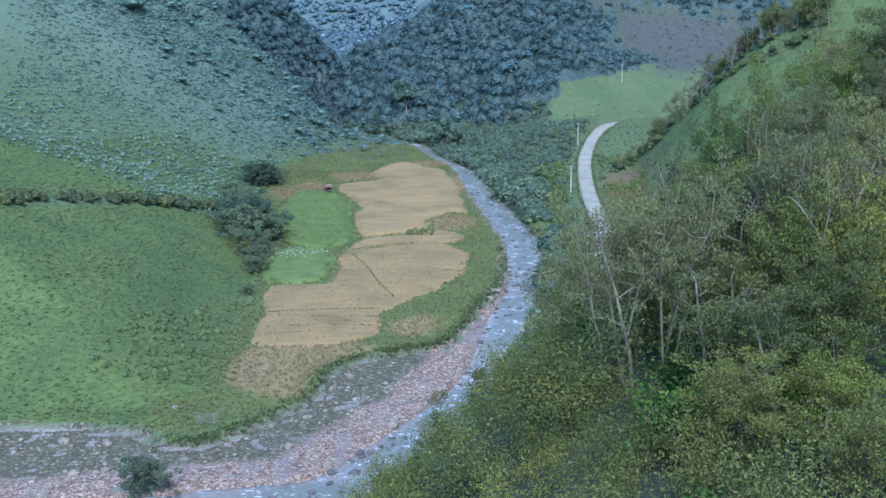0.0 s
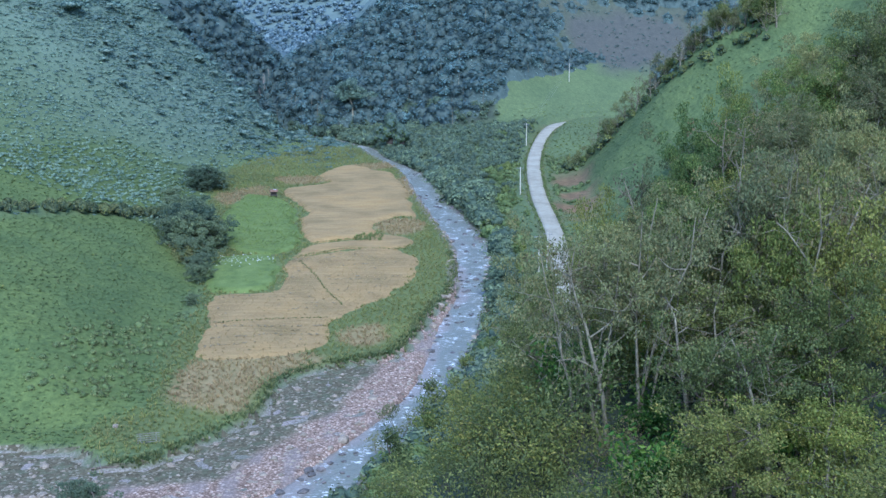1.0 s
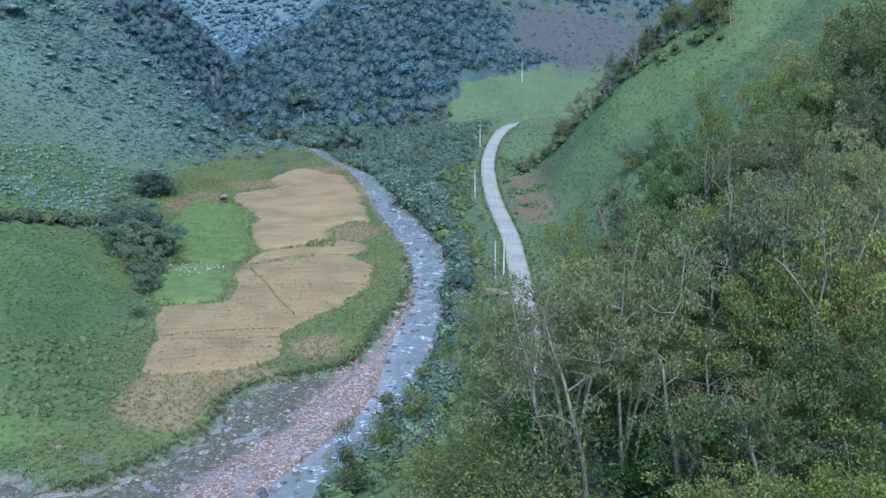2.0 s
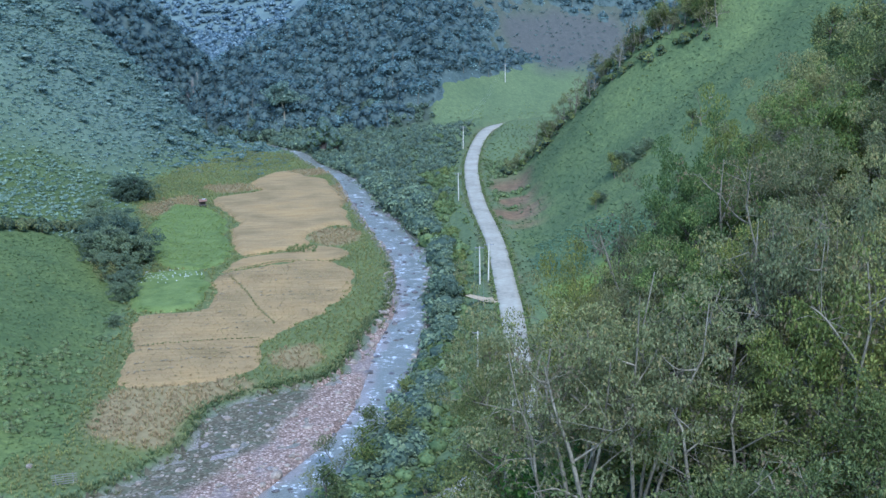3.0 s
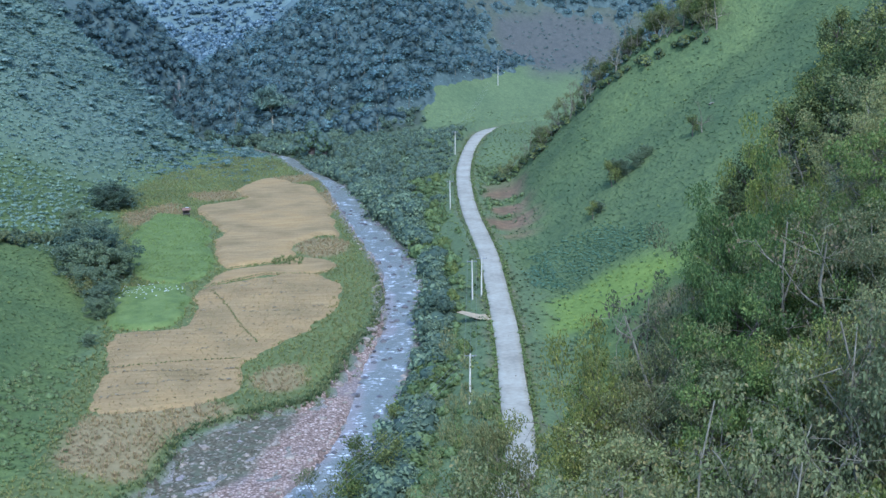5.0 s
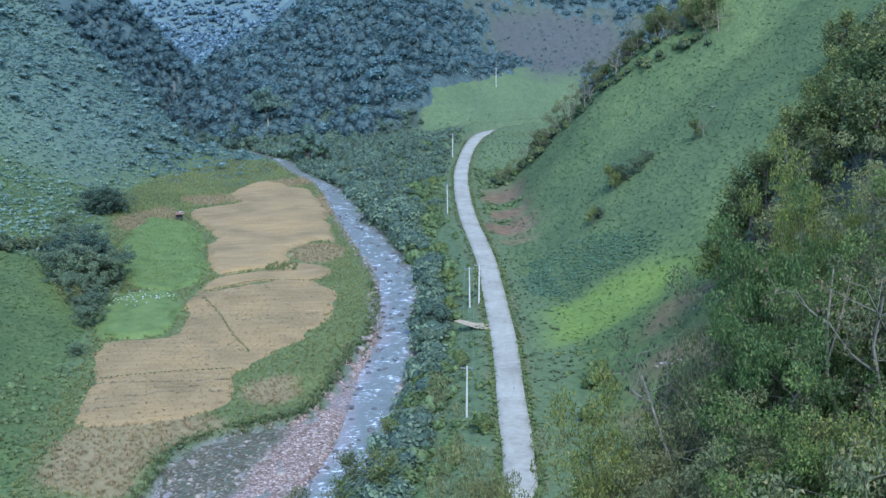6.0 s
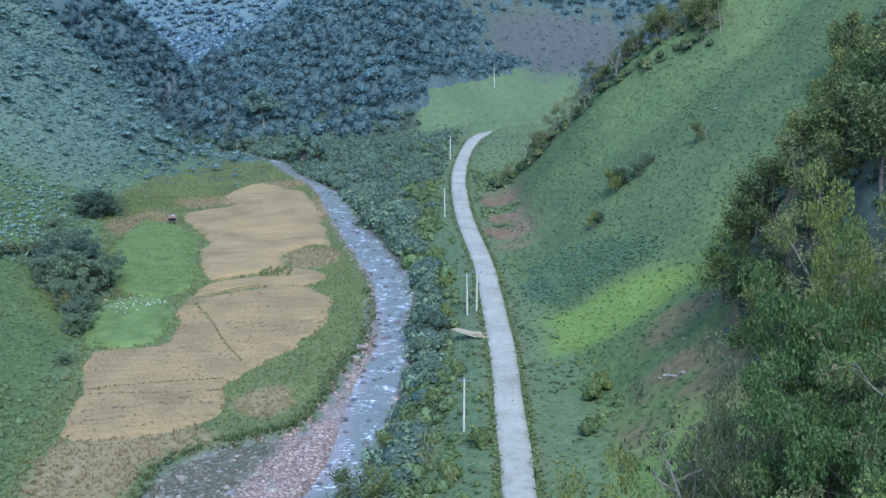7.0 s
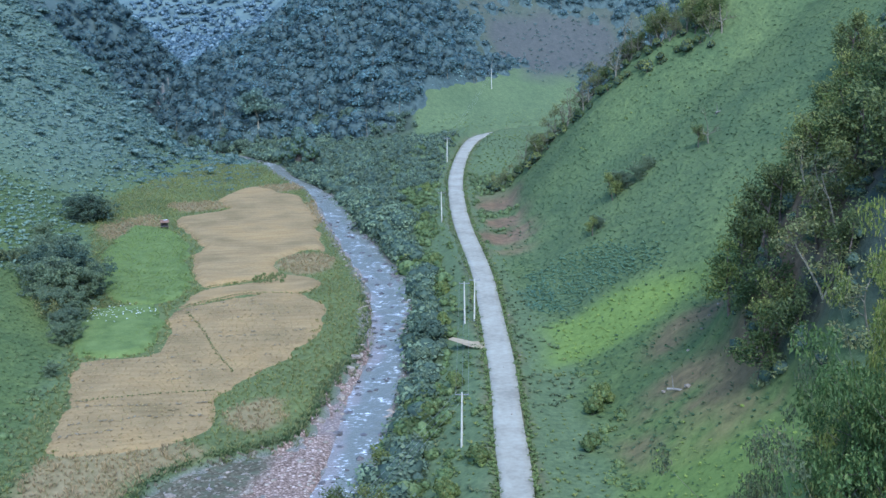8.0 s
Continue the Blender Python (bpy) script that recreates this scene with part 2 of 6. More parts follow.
def water_material():
    m, n, l, b = material("river_water")
    co = n.new("ShaderNodeTexCoord").outputs["Object"]
    lay = n.new("ShaderNodeMapping")
    lay.inputs["Scale"].default_value = (0.75, 1.3, 1.0)
    l.new(co, lay.inputs["Vector"])
    waves, small, tiny = noise_node(n, l, 1.25, 6, 0.7, lay.outputs["Vector"]), noise_node(n, l, 3.0, 4, 0.6, co), noise_node(n, l, 0.3, 4, 0.6, co)
    foam = n.new("ShaderNodeMath")
    foam.operation = "MULTIPLY"
    l.new(ramp(n, l, waves, [(0.552, (0, 0, 0)), (0.585, (1, 1, 1))]), foam.inputs[0])
    l.new(ramp(n, l, tiny, [(0.47, (0.03, 0.03, 0.03)), (0.6, (1, 1, 1))]), foam.inputs[1])
    bed = ramp(n, l, small, [(0.3, (0.13, 0.135, 0.1)), (0.7, (0.2, 0.2, 0.15))])
    shoal = ramp(n, l, small, [(0.3, (0.2, 0.165, 0.14)), (0.7, (0.33, 0.275, 0.235))])
    bed = blend(n, l, attribute(n, "shoal"), bed, shoal)
    l.new(blend(n, l, foam.outputs[0], bed, (0.78, 0.8, 0.8)), b.inputs["Base Color"])
    rough = n.new("ShaderNodeMapRange")
    rough.inputs[3].default_value, rough.inputs[4].default_value = 0.28, 0.8
    l.new(foam.outputs[0], rough.inputs[0])
    l.new(rough.outputs[0], b.inputs["Roughness"])
    b.inputs["IOR"].default_value = 1.33
    b.inputs["Specular IOR Level"].default_value = 0.35
    bump(n, l, waves, 0.4, 0.3, b)
    return m


def gravel_material():
    """River gravel: cobbles of many tones, darker towards the gaps, washed pale near the water and dusty further off.
    """
    m, n, l, b = material("river_gravel")
    co = n.new("ShaderNodeTexCoord").outputs["Object"]
    cells = n.new("ShaderNodeTexVoronoi")
    cells.inputs["Scale"].default_value = 2.6
    l.new(co, cells.inputs["Vector"])
    fine = n.new("ShaderNodeTexVoronoi")
    fine.inputs["Scale"].default_value = 7.0
    l.new(co, fine.inputs["Vector"])
    parts = n.new("ShaderNodeSeparateColor")
    l.new(cells.outputs["Color"], parts.inputs["Color"])
    colour = ramp(n, l, parts.outputs[0], [(0.0, (0.21, 0.145, 0.102)), (0.5, (0.38, 0.272, 0.2)), (0.85, (0.5, 0.37, 0.28)), (1.0, (0.62, 0.5, 0.4))])
    gaps = ramp(n, l, cells.outputs["Distance"], [(0.25, (1, 1, 1)), (0.6, (0.5, 0.48, 0.46))])
    colour = blend(n, l, 1.0, colour, gaps, "MULTIPLY")
    dusty = ramp(n, l, parts.outputs[1], [(0.0, (0.056, 0.050, 0.027)), (0.45, (0.093, 0.083, 0.047)), (0.8, (0.136, 0.121, 0.072)), (1.0, (0.272, 0.242, 0.178))])
    weedy = ramp(n, l, noise_node(n, l, 0.35, 4, 0.65, co), [(0.4, (0.075, 0.09, 0.048)), (0.75, (0.14, 0.145, 0.085))])
    dusty = blend(n, l, ramp(n, l, noise_node(n, l, 0.6, 4, 0.6, co), [(0.48, (0, 0, 0)), (0.62, (0.8, 0.8, 0.8))]), dusty, weedy)
    colour = blend(n, l, attribute(n, "old"), colour, dusty)
    silt = ramp(n, l, noise_node(n, l, 1.2, 4, 0.6, co), [(0.35, (0.17, 0.15, 0.135)), (0.65, (0.25, 0.22, 0.2))])
    colour = blend(n, l, attribute(n, "silt"), colour, silt)
    l.new(colour, b.inputs["Base Color"])
    b.inputs["Roughness"].default_value = 0.9
    b.inputs["Specular IOR Level"].default_value = 0.2
    bump(n, l, cells.outputs["Distance"], -0.8, 0.25, b)
    return m


def rice_material():
    """Cut rice: straw in rows, with worn, greener and browner patches."""
    m, n, l, b = material("ripe_rice")
    co = n.new("ShaderNodeTexCoord").outputs["Object"]
    lay = n.new("ShaderNodeMapping")
    lay.inputs["Scale"].default_value = (0.12, 0.9, 0.5)
    lay.inputs["Rotation"].default_value = (0, 0, radians(8))
    l.new(co, lay.inputs["Vector"])
    rows, patch, grain = noise_node(n, l, 1.0, 4, 0.6, lay.outputs["Vector"]), noise_node(n, l, 0.09, 4, 0.55, co), noise_node(n, l, 2.2, 3, 0.6, co)
    colour = ramp(n, l, rows, [(0.3, (0.252, 0.172, 0.074)), (0.5, (0.292, 0.205, 0.09)), (0.7, (0.335, 0.24, 0.108))])
    colour = blend(n, l, 1.0, colour, ramp(n, l, patch, [(0.34, (0.78, 0.8, 0.78)), (0.5, (1, 1, 1)), (0.68, (1.14, 1.1, 1.02))]), "MULTIPLY")
    colour = blend(n, l, 1.0, colour, ramp(n, l, grain, [(0.3, (0.85, 0.87, 0.85)), (0.7, (1.12, 1.1, 1.1))]), "MULTIPLY")
    l.new(colour, b.inputs["Base Color"])
    b.inputs["Roughness"].default_value = 0.95
    b.inputs["Specular IOR Level"].default_value = 0.15
    bump(n, l, rows, 0.25, 0.1, b)
    return m


GROUND = ground_material()
WATER = water_material()
GRAVEL = gravel_material()
CONCRETE = surface("road_concrete", [(0.3, (0.253, 0.232, 0.169)), (0.5, (0.336, 0.308, 0.226)), (0.75, (0.407, 0.378, 0.282))], 0.16, 0.9, 0.01)
ROCK = surface("river_stone", [(0.25, (0.135, 0.114, 0.084)), (0.5, (0.270, 0.225, 0.166)), (0.75, (0.414, 0.344, 0.257))], 0.5, 0.85, 0.04)
WET_ROCK = surface("wet_stone", [(0.25, (0.06, 0.056, 0.052)), (0.5, (0.12, 0.11, 0.1)), (0.75, (0.22, 0.19, 0.17))], 0.7, 0.45, 0.04)
PALE_BARK = surface("pale_bark", [(0.3, (0.125, 0.112, 0.072)), (0.55, (0.23, 0.208, 0.142)), (0.75, (0.34, 0.31, 0.225))], 1.2, 0.9, 0.02)
BARK = surface("brown_bark", [(0.3, (0.06, 0.048, 0.036)), (0.55, (0.13, 0.105, 0.08)), (0.75, (0.21, 0.18, 0.14))], 1.5, 0.95, 0.03)
POLE = surface("pole_concrete", [(0.3, (0.5, 0.46, 0.36)), (0.7, (0.66, 0.62, 0.5))], 1.0, 0.85, 0.0)
STEEL = surface("galvanised_steel", [(0.3, (0.2, 0.2, 0.2)), (0.7, (0.32, 0.32, 0.32))], 3.0, 0.55, 0.0)
STUBBLE_FIELD = rice_material()
GREEN_FIELD = surface("green_crop", [(0.28, (0.09, 0.125, 0.032)), (0.5, (0.13, 0.172, 0.044)), (0.74, (0.17, 0.215, 0.06))], 0.3, 0.9, 0.12, 10.0)
RICE = leaf_material("rice_stalks", (0.250, 0.182, 0.075), (0.389, 0.303, 0.146), (0.277, 0.252, 0.101), 0.08, 0.1)
PALE_STRAW = leaf_material("pale_straw", (0.36, 0.28, 0.15), (0.48, 0.38, 0.22), (0.5, 0.42, 0.27), 0.1, 0.1, thinness=0.42)
DARK_STUBBLE = leaf_material("trodden_straw", (0.15, 0.115, 0.055), (0.21, 0.165, 0.08), (0.14, 0.15, 0.06), 0.2, 0.1, thinness=0.42)
REED = leaf_material("dry_reed", (0.394, 0.281, 0.130), (0.554, 0.401, 0.192), (0.346, 0.310, 0.115), 0.12, 0.2, thinness=0.42)
HILL_GRASS = leaf_material("hill_grass_blades", (0.095, 0.149, 0.059), (0.139, 0.208, 0.083), (0.165, 0.215, 0.077), 0.1, 0.22, thinness=0.42)
GRASS = leaf_material("grass_blades", (0.119, 0.165, 0.053), (0.190, 0.242, 0.077), (0.226, 0.248, 0.086), 0.1, 0.22, thinness=0.42)
LIME = leaf_material("lime_grass", (0.172, 0.229, 0.047), (0.225, 0.287, 0.062), (0.247, 0.277, 0.074), 0.1, 0.2)
FERN = leaf_material("fern_cover", (0.137, 0.176, 0.050), (0.239, 0.283, 0.078), (0.274, 0.273, 0.082), 0.1, 0.22, thinness=0.42)
SHRUB = leaf_material("shrub_leaves", (0.124, 0.156, 0.065), (0.233, 0.265, 0.108), (0.290, 0.284, 0.105), 0.12, 0.25, thinness=0.42)
# haze of the distance painted in: pale blue mixed into these colours
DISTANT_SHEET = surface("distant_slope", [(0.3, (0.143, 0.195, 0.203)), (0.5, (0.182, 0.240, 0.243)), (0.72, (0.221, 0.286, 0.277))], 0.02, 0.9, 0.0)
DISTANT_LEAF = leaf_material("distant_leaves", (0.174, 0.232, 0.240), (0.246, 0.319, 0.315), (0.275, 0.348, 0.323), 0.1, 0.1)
# blue raised in both leaf colours in place of haze over mountain and hillside
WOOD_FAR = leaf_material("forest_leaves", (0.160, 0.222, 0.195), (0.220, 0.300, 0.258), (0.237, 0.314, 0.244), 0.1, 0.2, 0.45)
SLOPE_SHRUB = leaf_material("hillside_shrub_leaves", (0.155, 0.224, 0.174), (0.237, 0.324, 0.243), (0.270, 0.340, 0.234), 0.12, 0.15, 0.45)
LEAF_PALE = leaf_material("pale_leaves", (0.162, 0.223, 0.143), (0.257, 0.326, 0.220), (0.275, 0.316, 0.209), 0.12, 0.2)
# filler between crowns: dark for shade and bluish for haze, both in the colour
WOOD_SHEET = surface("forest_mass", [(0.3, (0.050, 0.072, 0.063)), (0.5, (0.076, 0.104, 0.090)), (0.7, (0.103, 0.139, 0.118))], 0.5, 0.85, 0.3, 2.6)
# bluish like the shrubs it fills, with the haze put into the colour
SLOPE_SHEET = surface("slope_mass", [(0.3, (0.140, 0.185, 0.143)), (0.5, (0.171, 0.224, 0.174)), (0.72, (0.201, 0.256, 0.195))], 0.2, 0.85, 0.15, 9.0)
# bush insides darker than their leaves, shade of the gaps put into the colour
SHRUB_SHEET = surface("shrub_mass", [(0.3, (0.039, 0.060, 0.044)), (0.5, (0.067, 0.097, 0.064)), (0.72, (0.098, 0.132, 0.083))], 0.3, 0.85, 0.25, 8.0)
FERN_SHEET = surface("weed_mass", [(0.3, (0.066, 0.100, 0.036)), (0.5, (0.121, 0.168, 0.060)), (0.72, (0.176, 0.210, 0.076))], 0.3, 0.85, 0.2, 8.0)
VERGE_GRASS = leaf_material("verge_grass", (0.169, 0.191, 0.061), (0.278, 0.297, 0.097), (0.363, 0.297, 0.113), 0.15, 0.25, thinness=0.42)
LEAF_DARK = leaf_material("dark_leaves", (0.084, 0.109, 0.036), (0.222, 0.253, 0.075), (0.283, 0.291, 0.083), 0.08, 0.25)
LEAF_OLIVE = leaf_material("olive_leaves", (0.107, 0.127, 0.030), (0.242, 0.267, 0.064), (0.319, 0.292, 0.076), 0.1, 0.25)
LEAF_MID = leaf_material("mid_green_leaves", (0.061, 0.094, 0.025), (0.147, 0.187, 0.050), (0.196, 0.210, 0.056), 0.1, 0.25)
LEAF_GREY = leaf_material("dull_leaves", (0.121, 0.141, 0.055), (0.269, 0.286, 0.114), (0.298, 0.255, 0.100), 0.1, 0.25)
LEAF_LIME = leaf_material("yellow_green_leaves", (0.117, 0.152, 0.029), (0.260, 0.298, 0.061), (0.338, 0.321, 0.073), 0.12, 0.25)
LEAF_FRESH = leaf_material("fresh_leaves", (0.036, 0.090, 0.014), (0.109, 0.212, 0.031), (0.181, 0.276, 0.041), 0.15, 0.25)
LEAF_BRIGHT = leaf_material("bright_leaves", (0.079, 0.123, 0.028), (0.197, 0.265, 0.065), (0.262, 0.293, 0.073), 0.12, 0.25)
LEAF_RUST = leaf_material("ageing_leaves", (0.120, 0.107, 0.049), (0.218, 0.204, 0.087), (0.251, 0.173, 0.082), 0.2, 0.25)
BUSH_LEAF = leaf_material("thicket_leaves", (0.119, 0.162, 0.092), (0.180, 0.230, 0.132), (0.203, 0.240, 0.125), 0.1, 0.2)
LEAF_DRY = leaf_material("dry_leaves", (0.106, 0.085, 0.045), (0.213, 0.177, 0.095), (0.139, 0.159, 0.060), 0.25, 0.3)


# ---- helpers for building ----
def mesh_of(name, verts, faces, mat=None, flat=True):
    """A mesh from arrays; faces all of one size."""
    me = bpy.data.meshes.new(name)
    verts, faces = np.asarray(verts, np.float32), np.asarray(faces, np.int32)
    me.vertices.add(len(verts))
    me.vertices.foreach_set("co", verts.ravel())
    n, k = faces.shape
    me.loops.add(n * k)
    me.loops.foreach_set("vertex_index", faces.ravel())
    me.polygons.add(n)
    me.polygons.foreach_set("loop_start", np.arange(0, n * k, k, dtype=np.int32))
    me.polygons.foreach_set("loop_total", np.full(n, k, np.int32))
    me.polygons.foreach_set("use_smooth", np.full(n, not flat, bool))
    me.update(calc_edges=True)
    if mat:
        me.materials.append(mat)
    return me


def under(ob, parent, label=""):
    ob.parent = parent
    return tagged(ob, label) if label else ob


def sheet_faces(rows, cols):
    a = np.arange(rows * cols).reshape(rows, cols)
    return np.stack([a[:-1, :-1], a[:-1, 1:], a[1:, 1:], a[1:, :-1]], -1).reshape(-1, 4)


def ticks(*spans):
    out = []
    for a, b, step in spans:
        out += list(np.arange(a, b, step))
    return np.array(out + [spans[-1][1]], float)


# ---- the ground ----
gx = ticks((-4600, -1000, 300), (-1000, -300, 50), (-300, -150, 5), (-150, 150, 1.9), (150, 300, 8), (300, 1000, 50), (1000, 4600, 300))
gy = ticks((-1500, -100, 100), (-100, 30, 6), (30, 450, 1.8), (450, 620, 2.6), (620, 800, 4), (800, 1100, 7), (1100, 1500, 14), (1500, 4600, 200))
GX, GY = np.meshgrid(gx, gy)
GZ = height(GX, GY)
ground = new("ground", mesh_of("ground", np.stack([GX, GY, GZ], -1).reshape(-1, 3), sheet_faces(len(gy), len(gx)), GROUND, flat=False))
tagged(ground, "grassy and shrub-covered valley ground with gravel river banks", "ground", kind="structure")

LOWER_MEADOW = [(-300, 158), (-66, 169), (-42, 162), (-36, 190), (-38, 202), (-40, 250), (-44, 285), (-57, 312), (-66, 294), (-76, 278), (-92, 240), (-140, 200), (-300, 190)]
UPPER_MEADOW = [(-57, 317), (-66, 299), (-76, 283), (-93, 245), (-114, 285), (-100, 350), (-86, 396), (-66, 402), (-58, 378)]
RIGHT_MEADOW = [(44, 232), (46, 300), (52, 360), (60, 384), (80, 362), (96, 340), (125, 345), (200, 350), (200, 270), (100, 262), (84, 242), (72, 230), (66, 205), (66, 178), (58, 150), (38, 148), (40, 186)]
FAR_MEADOW = [(42, 480), (44, 512), (60, 530), (88, 557), (108, 583), (122, 576), (116, 530), (102, 510), (82, 490), (58, 482)]
FOREST_EDGE = [(-400, -300), (-75, 43), (-40, 98), (-5, 138), (20, 164), (30, 150), (66, 148), (62, 164), (57, 180), (58, 190), (61, 206), (72, 231), (86, 247), (112, 275), (160, 300), (400, 330), (400, -300)]
PALE_STRIP = [(43.5, 251), (39.5, 227), (43.5, 227), (55.5, 231), (68.5, 233), (69, 240), (56.5, 252)]
VERGE = [(-40, 206), (-38, 190), (-46, 176), (-40, 166), (-32, 169), (-22, 184), (-19, 200), (-9, 209), (-1, 213), (3, 222), (6, 236), (11, 252), (14, 270), (14, 300), (11, 340), (8, 400), (-2, 440), (-14, 470), (-30, 480), (-50, 440), (-58, 400), (-54, 372), (-47, 320), (-42, 285), (-39, 250)]


def dryness(x, y):
    """Where the long grass round the fields has turned to straw."""
    d = 0.28 * fbm(x, y, 12, 2, 37)
    for cx, cy, rx, ry in ((-28, 198, 9, 16), (-22, 206, 12, 7), (-5, 222, 6, 9), (2, 322, 7, 11), (-44, 370, 9, 18), (-28, 398, 10, 9), (-6, 425, 9, 8), (4, 380, 4, 22)):
        d = np.maximum(d, 1.1 - ((x - cx) / rx) ** 2 - ((y - cy) / ry) ** 2 + 0.5 * fbm(x, y, 8, 2, 38))
    return d


def zones(x, y):
    edge = 2.5 * fbm(x, y, 11, 2, 31)
    dr, side, k = along(RIVER, x, y)
    half = np.interp(k, np.arange(len(RIVER)), RIVER[:, 2])
    bank, bside, _ = along(BANK, x, y)
    grass = np.zeros(np.shape(x))
    for poly in (LOWER_MEADOW, UPPER_MEADOW, RIGHT_MEADOW, FAR_MEADOW, VERGE):
        grass = np.maximum(grass, smooth(-2.5, 2.5, inside(poly, x, y) + edge) * (0.45 if poly is FAR_MEADOW else 1.0))
    straw = smooth(0.1, 0.6, dryness(x, y)) * smooth(-1, 3, inside(VERGE, x, y) + edge) * 0.8
    straw = np.maximum(straw, 0.12 * smooth(-1, 3, inside(VERGE, x, y) + edge))
    gravel = np.where((bside < 0) & (side > 0) & (y < 292), smooth(0.4, 1.6, bank), 0.0)
    gravel = np.maximum(gravel, 1 - smooth(0.6, 2.0, dr - half + 0.4 * edge))
    dd, dside, _ = along(ROAD, x, y)
    right = dside < 0
    cut = smooth(3.5, 6, dd + edge) * (1 - smooth(12, 18, dd + 2 * edge)) * smooth(304, 314, y + edge) * (1 - smooth(362, 386, y)) * right * smooth(-0.6, 0.0, fbm(x, y, 9, 2, 41))
    scar = np.maximum(smooth(-3, 2, 8 - np.hypot(x - 51, (y - 190) / 1.5) + edge), smooth(-3, 2, 7 - np.hypot((x - 61) / 1.1, (y - 216) / 1.3) + edge))
    scar = np.maximum(scar, smooth(-3, 2, 6 - np.hypot((x - 55) / 1.2, y - 178) + edge))
    scar = np.maximum(scar, smooth(-3, 2, 7 - np.hypot(x - 63, (y - 186) / 1.5) + edge)) * smooth(-0.5, 0.1, fbm(x, y, 6, 3, 43))
    burnt = smooth(-14, 8, 22 - np.hypot((x - 114) / 1.7, y - 584) + 4 * edge)
    verge = (1 - smooth(2.4, 3.4, dd + 0.15 * edge)) * 0.8
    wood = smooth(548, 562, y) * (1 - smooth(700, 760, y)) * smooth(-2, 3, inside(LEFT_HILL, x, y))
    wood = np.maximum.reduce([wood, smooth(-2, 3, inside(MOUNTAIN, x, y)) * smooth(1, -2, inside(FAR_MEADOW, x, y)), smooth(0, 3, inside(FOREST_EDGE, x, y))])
    lime = 0.72 * smooth(-3.5, 4.0, inside(PALE_STRIP, x, y) + 1.3 * edge)
    lime = np.maximum(lime, 0.5 * smooth(-5, 5, 9 - np.hypot((x - 48) / 1.1, (y - 166) / 1.6) + 1.8 * edge))
    return grass, straw, np.maximum.reduce([cut, 0.75 * scar, verge * 0.6]), gravel, wood * (1 - burnt), lime, 0.85 * burnt


def grass_haze(x, y):
    """How much of the haze tint goes into the hill grass and the far meadow."""
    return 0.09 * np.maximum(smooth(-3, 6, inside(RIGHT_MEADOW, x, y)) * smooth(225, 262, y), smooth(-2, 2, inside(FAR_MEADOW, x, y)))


# far: weight of the painted haze, by distance and on the hill grass
for title, values in zip(("grass", "straw", "soil", "gravel", "wood", "lime", "burnt", "far"), (*zones(GX, GY), np.maximum(smooth(680, 860, GY), 0.55 * smooth(0, 15, inside(LEFT_HILL, GX, GY)) * smooth(345, 480, GY) + grass_haze(GX, GY)))):
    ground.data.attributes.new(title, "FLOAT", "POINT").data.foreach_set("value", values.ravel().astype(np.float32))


# ---- river and road ----
def ribbon(line, half, level, across=(-1, 1)):
    """A strip of ground along a line: its half width and level by place; across: its cuts, in half widths."""
    line = np.asarray(line)
    run = np.gradient(line[:, :2], axis=0)
    run /= np.linalg.norm(run, axis=1)[:, None]
    out = np.stack([run[:, 1], -run[:, 0]], -1)
    pts = np.stack([line[:, :2] + out * (half * a)[:, None] for a in across], 1)
    return np.dstack([pts, level(pts[..., 0], pts[..., 1])])


fine_river = rounded(RIVER, 9)
shore = fine_river[:, 2] + 0.35 + 0.6 * fbm(fine_river[:, 0], fine_river[:, 1], 5, 2, 50)
w = ribbon(fine_river, shore, lambda x, y: floor_level(y) - 1.2 + 0.05 * fbm(x, y, 1.6, 2, 51), (-1.06, *np.linspace(-1, 1, 13), 1.06))
w[:, (0, -1), 2] -= 0.7
river = new("water", mesh_of("water", w.reshape(-1, 3), sheet_faces(*w.shape[:2]), WATER, flat=False))
across = np.broadcast_to(np.array((-1.06, *np.linspace(-1, 1, 13), 1.06)), w.shape[:2])
shoal = smooth(0.25, 0.8, -across + 0.8 * fbm(w[..., 0], w[..., 1], 7, 3, 52)) * (1 - smooth(285, 330, w[..., 1]))
shoal = 0.7 * np.maximum(shoal, 0.8 * smooth(0.8, 1.0, np.abs(across)))
river.data.attributes.new("shoal", "FLOAT", "POINT").data.foreach_set("value", shoal.ravel().astype(np.float32))
tagged(river, "shallow grey-blue river with white rapids between gravel banks", "river", kind="structure")

fine_road = rounded(ROAD, 5)
ROAD_HALF = 2.15
bends = ROAD_HALF + 0.1 * fbm(fine_road[:, 0], fine_road[:, 1], 16, 2, 55)
top = ribbon(fine_road, bends, lambda x, y: road_level(y) + 0.06, (-1, -0.97, -0.5, 0, 0.5, 0.97, 1))
top[:, (0, 6), 2] -= 0.3
road = new("road", mesh_of("road", top.reshape(-1, 3), sheet_faces(*top.shape[:2]), CONCRETE, flat=False))
tagged(road, "narrow pale concrete mountain road without markings", "road", kind="structure")

# the gravel bar between river and field bank
X, Y = np.meshgrid(np.arange(-90, 20, 0.8), np.arange(134, 293, 0.8))
dr, side, k = along(RIVER, X, Y)
half = np.interp(k, np.arange(len(RIVER)), RIVER[:, 2])
bank, bside, _ = along(BANK, X, Y)
room = np.minimum(np.where(bside < 0, bank, -bank), dr - half + 1.2) + 0.5 * fbm(X, Y, 3, 2, 57)
Z = height(X, Y) + 0.07 + 0.14 * fbm(X, Y, 1.8, 2, 58) * smooth(0, 2, room)
faces = sheet_faces(*X.shape)
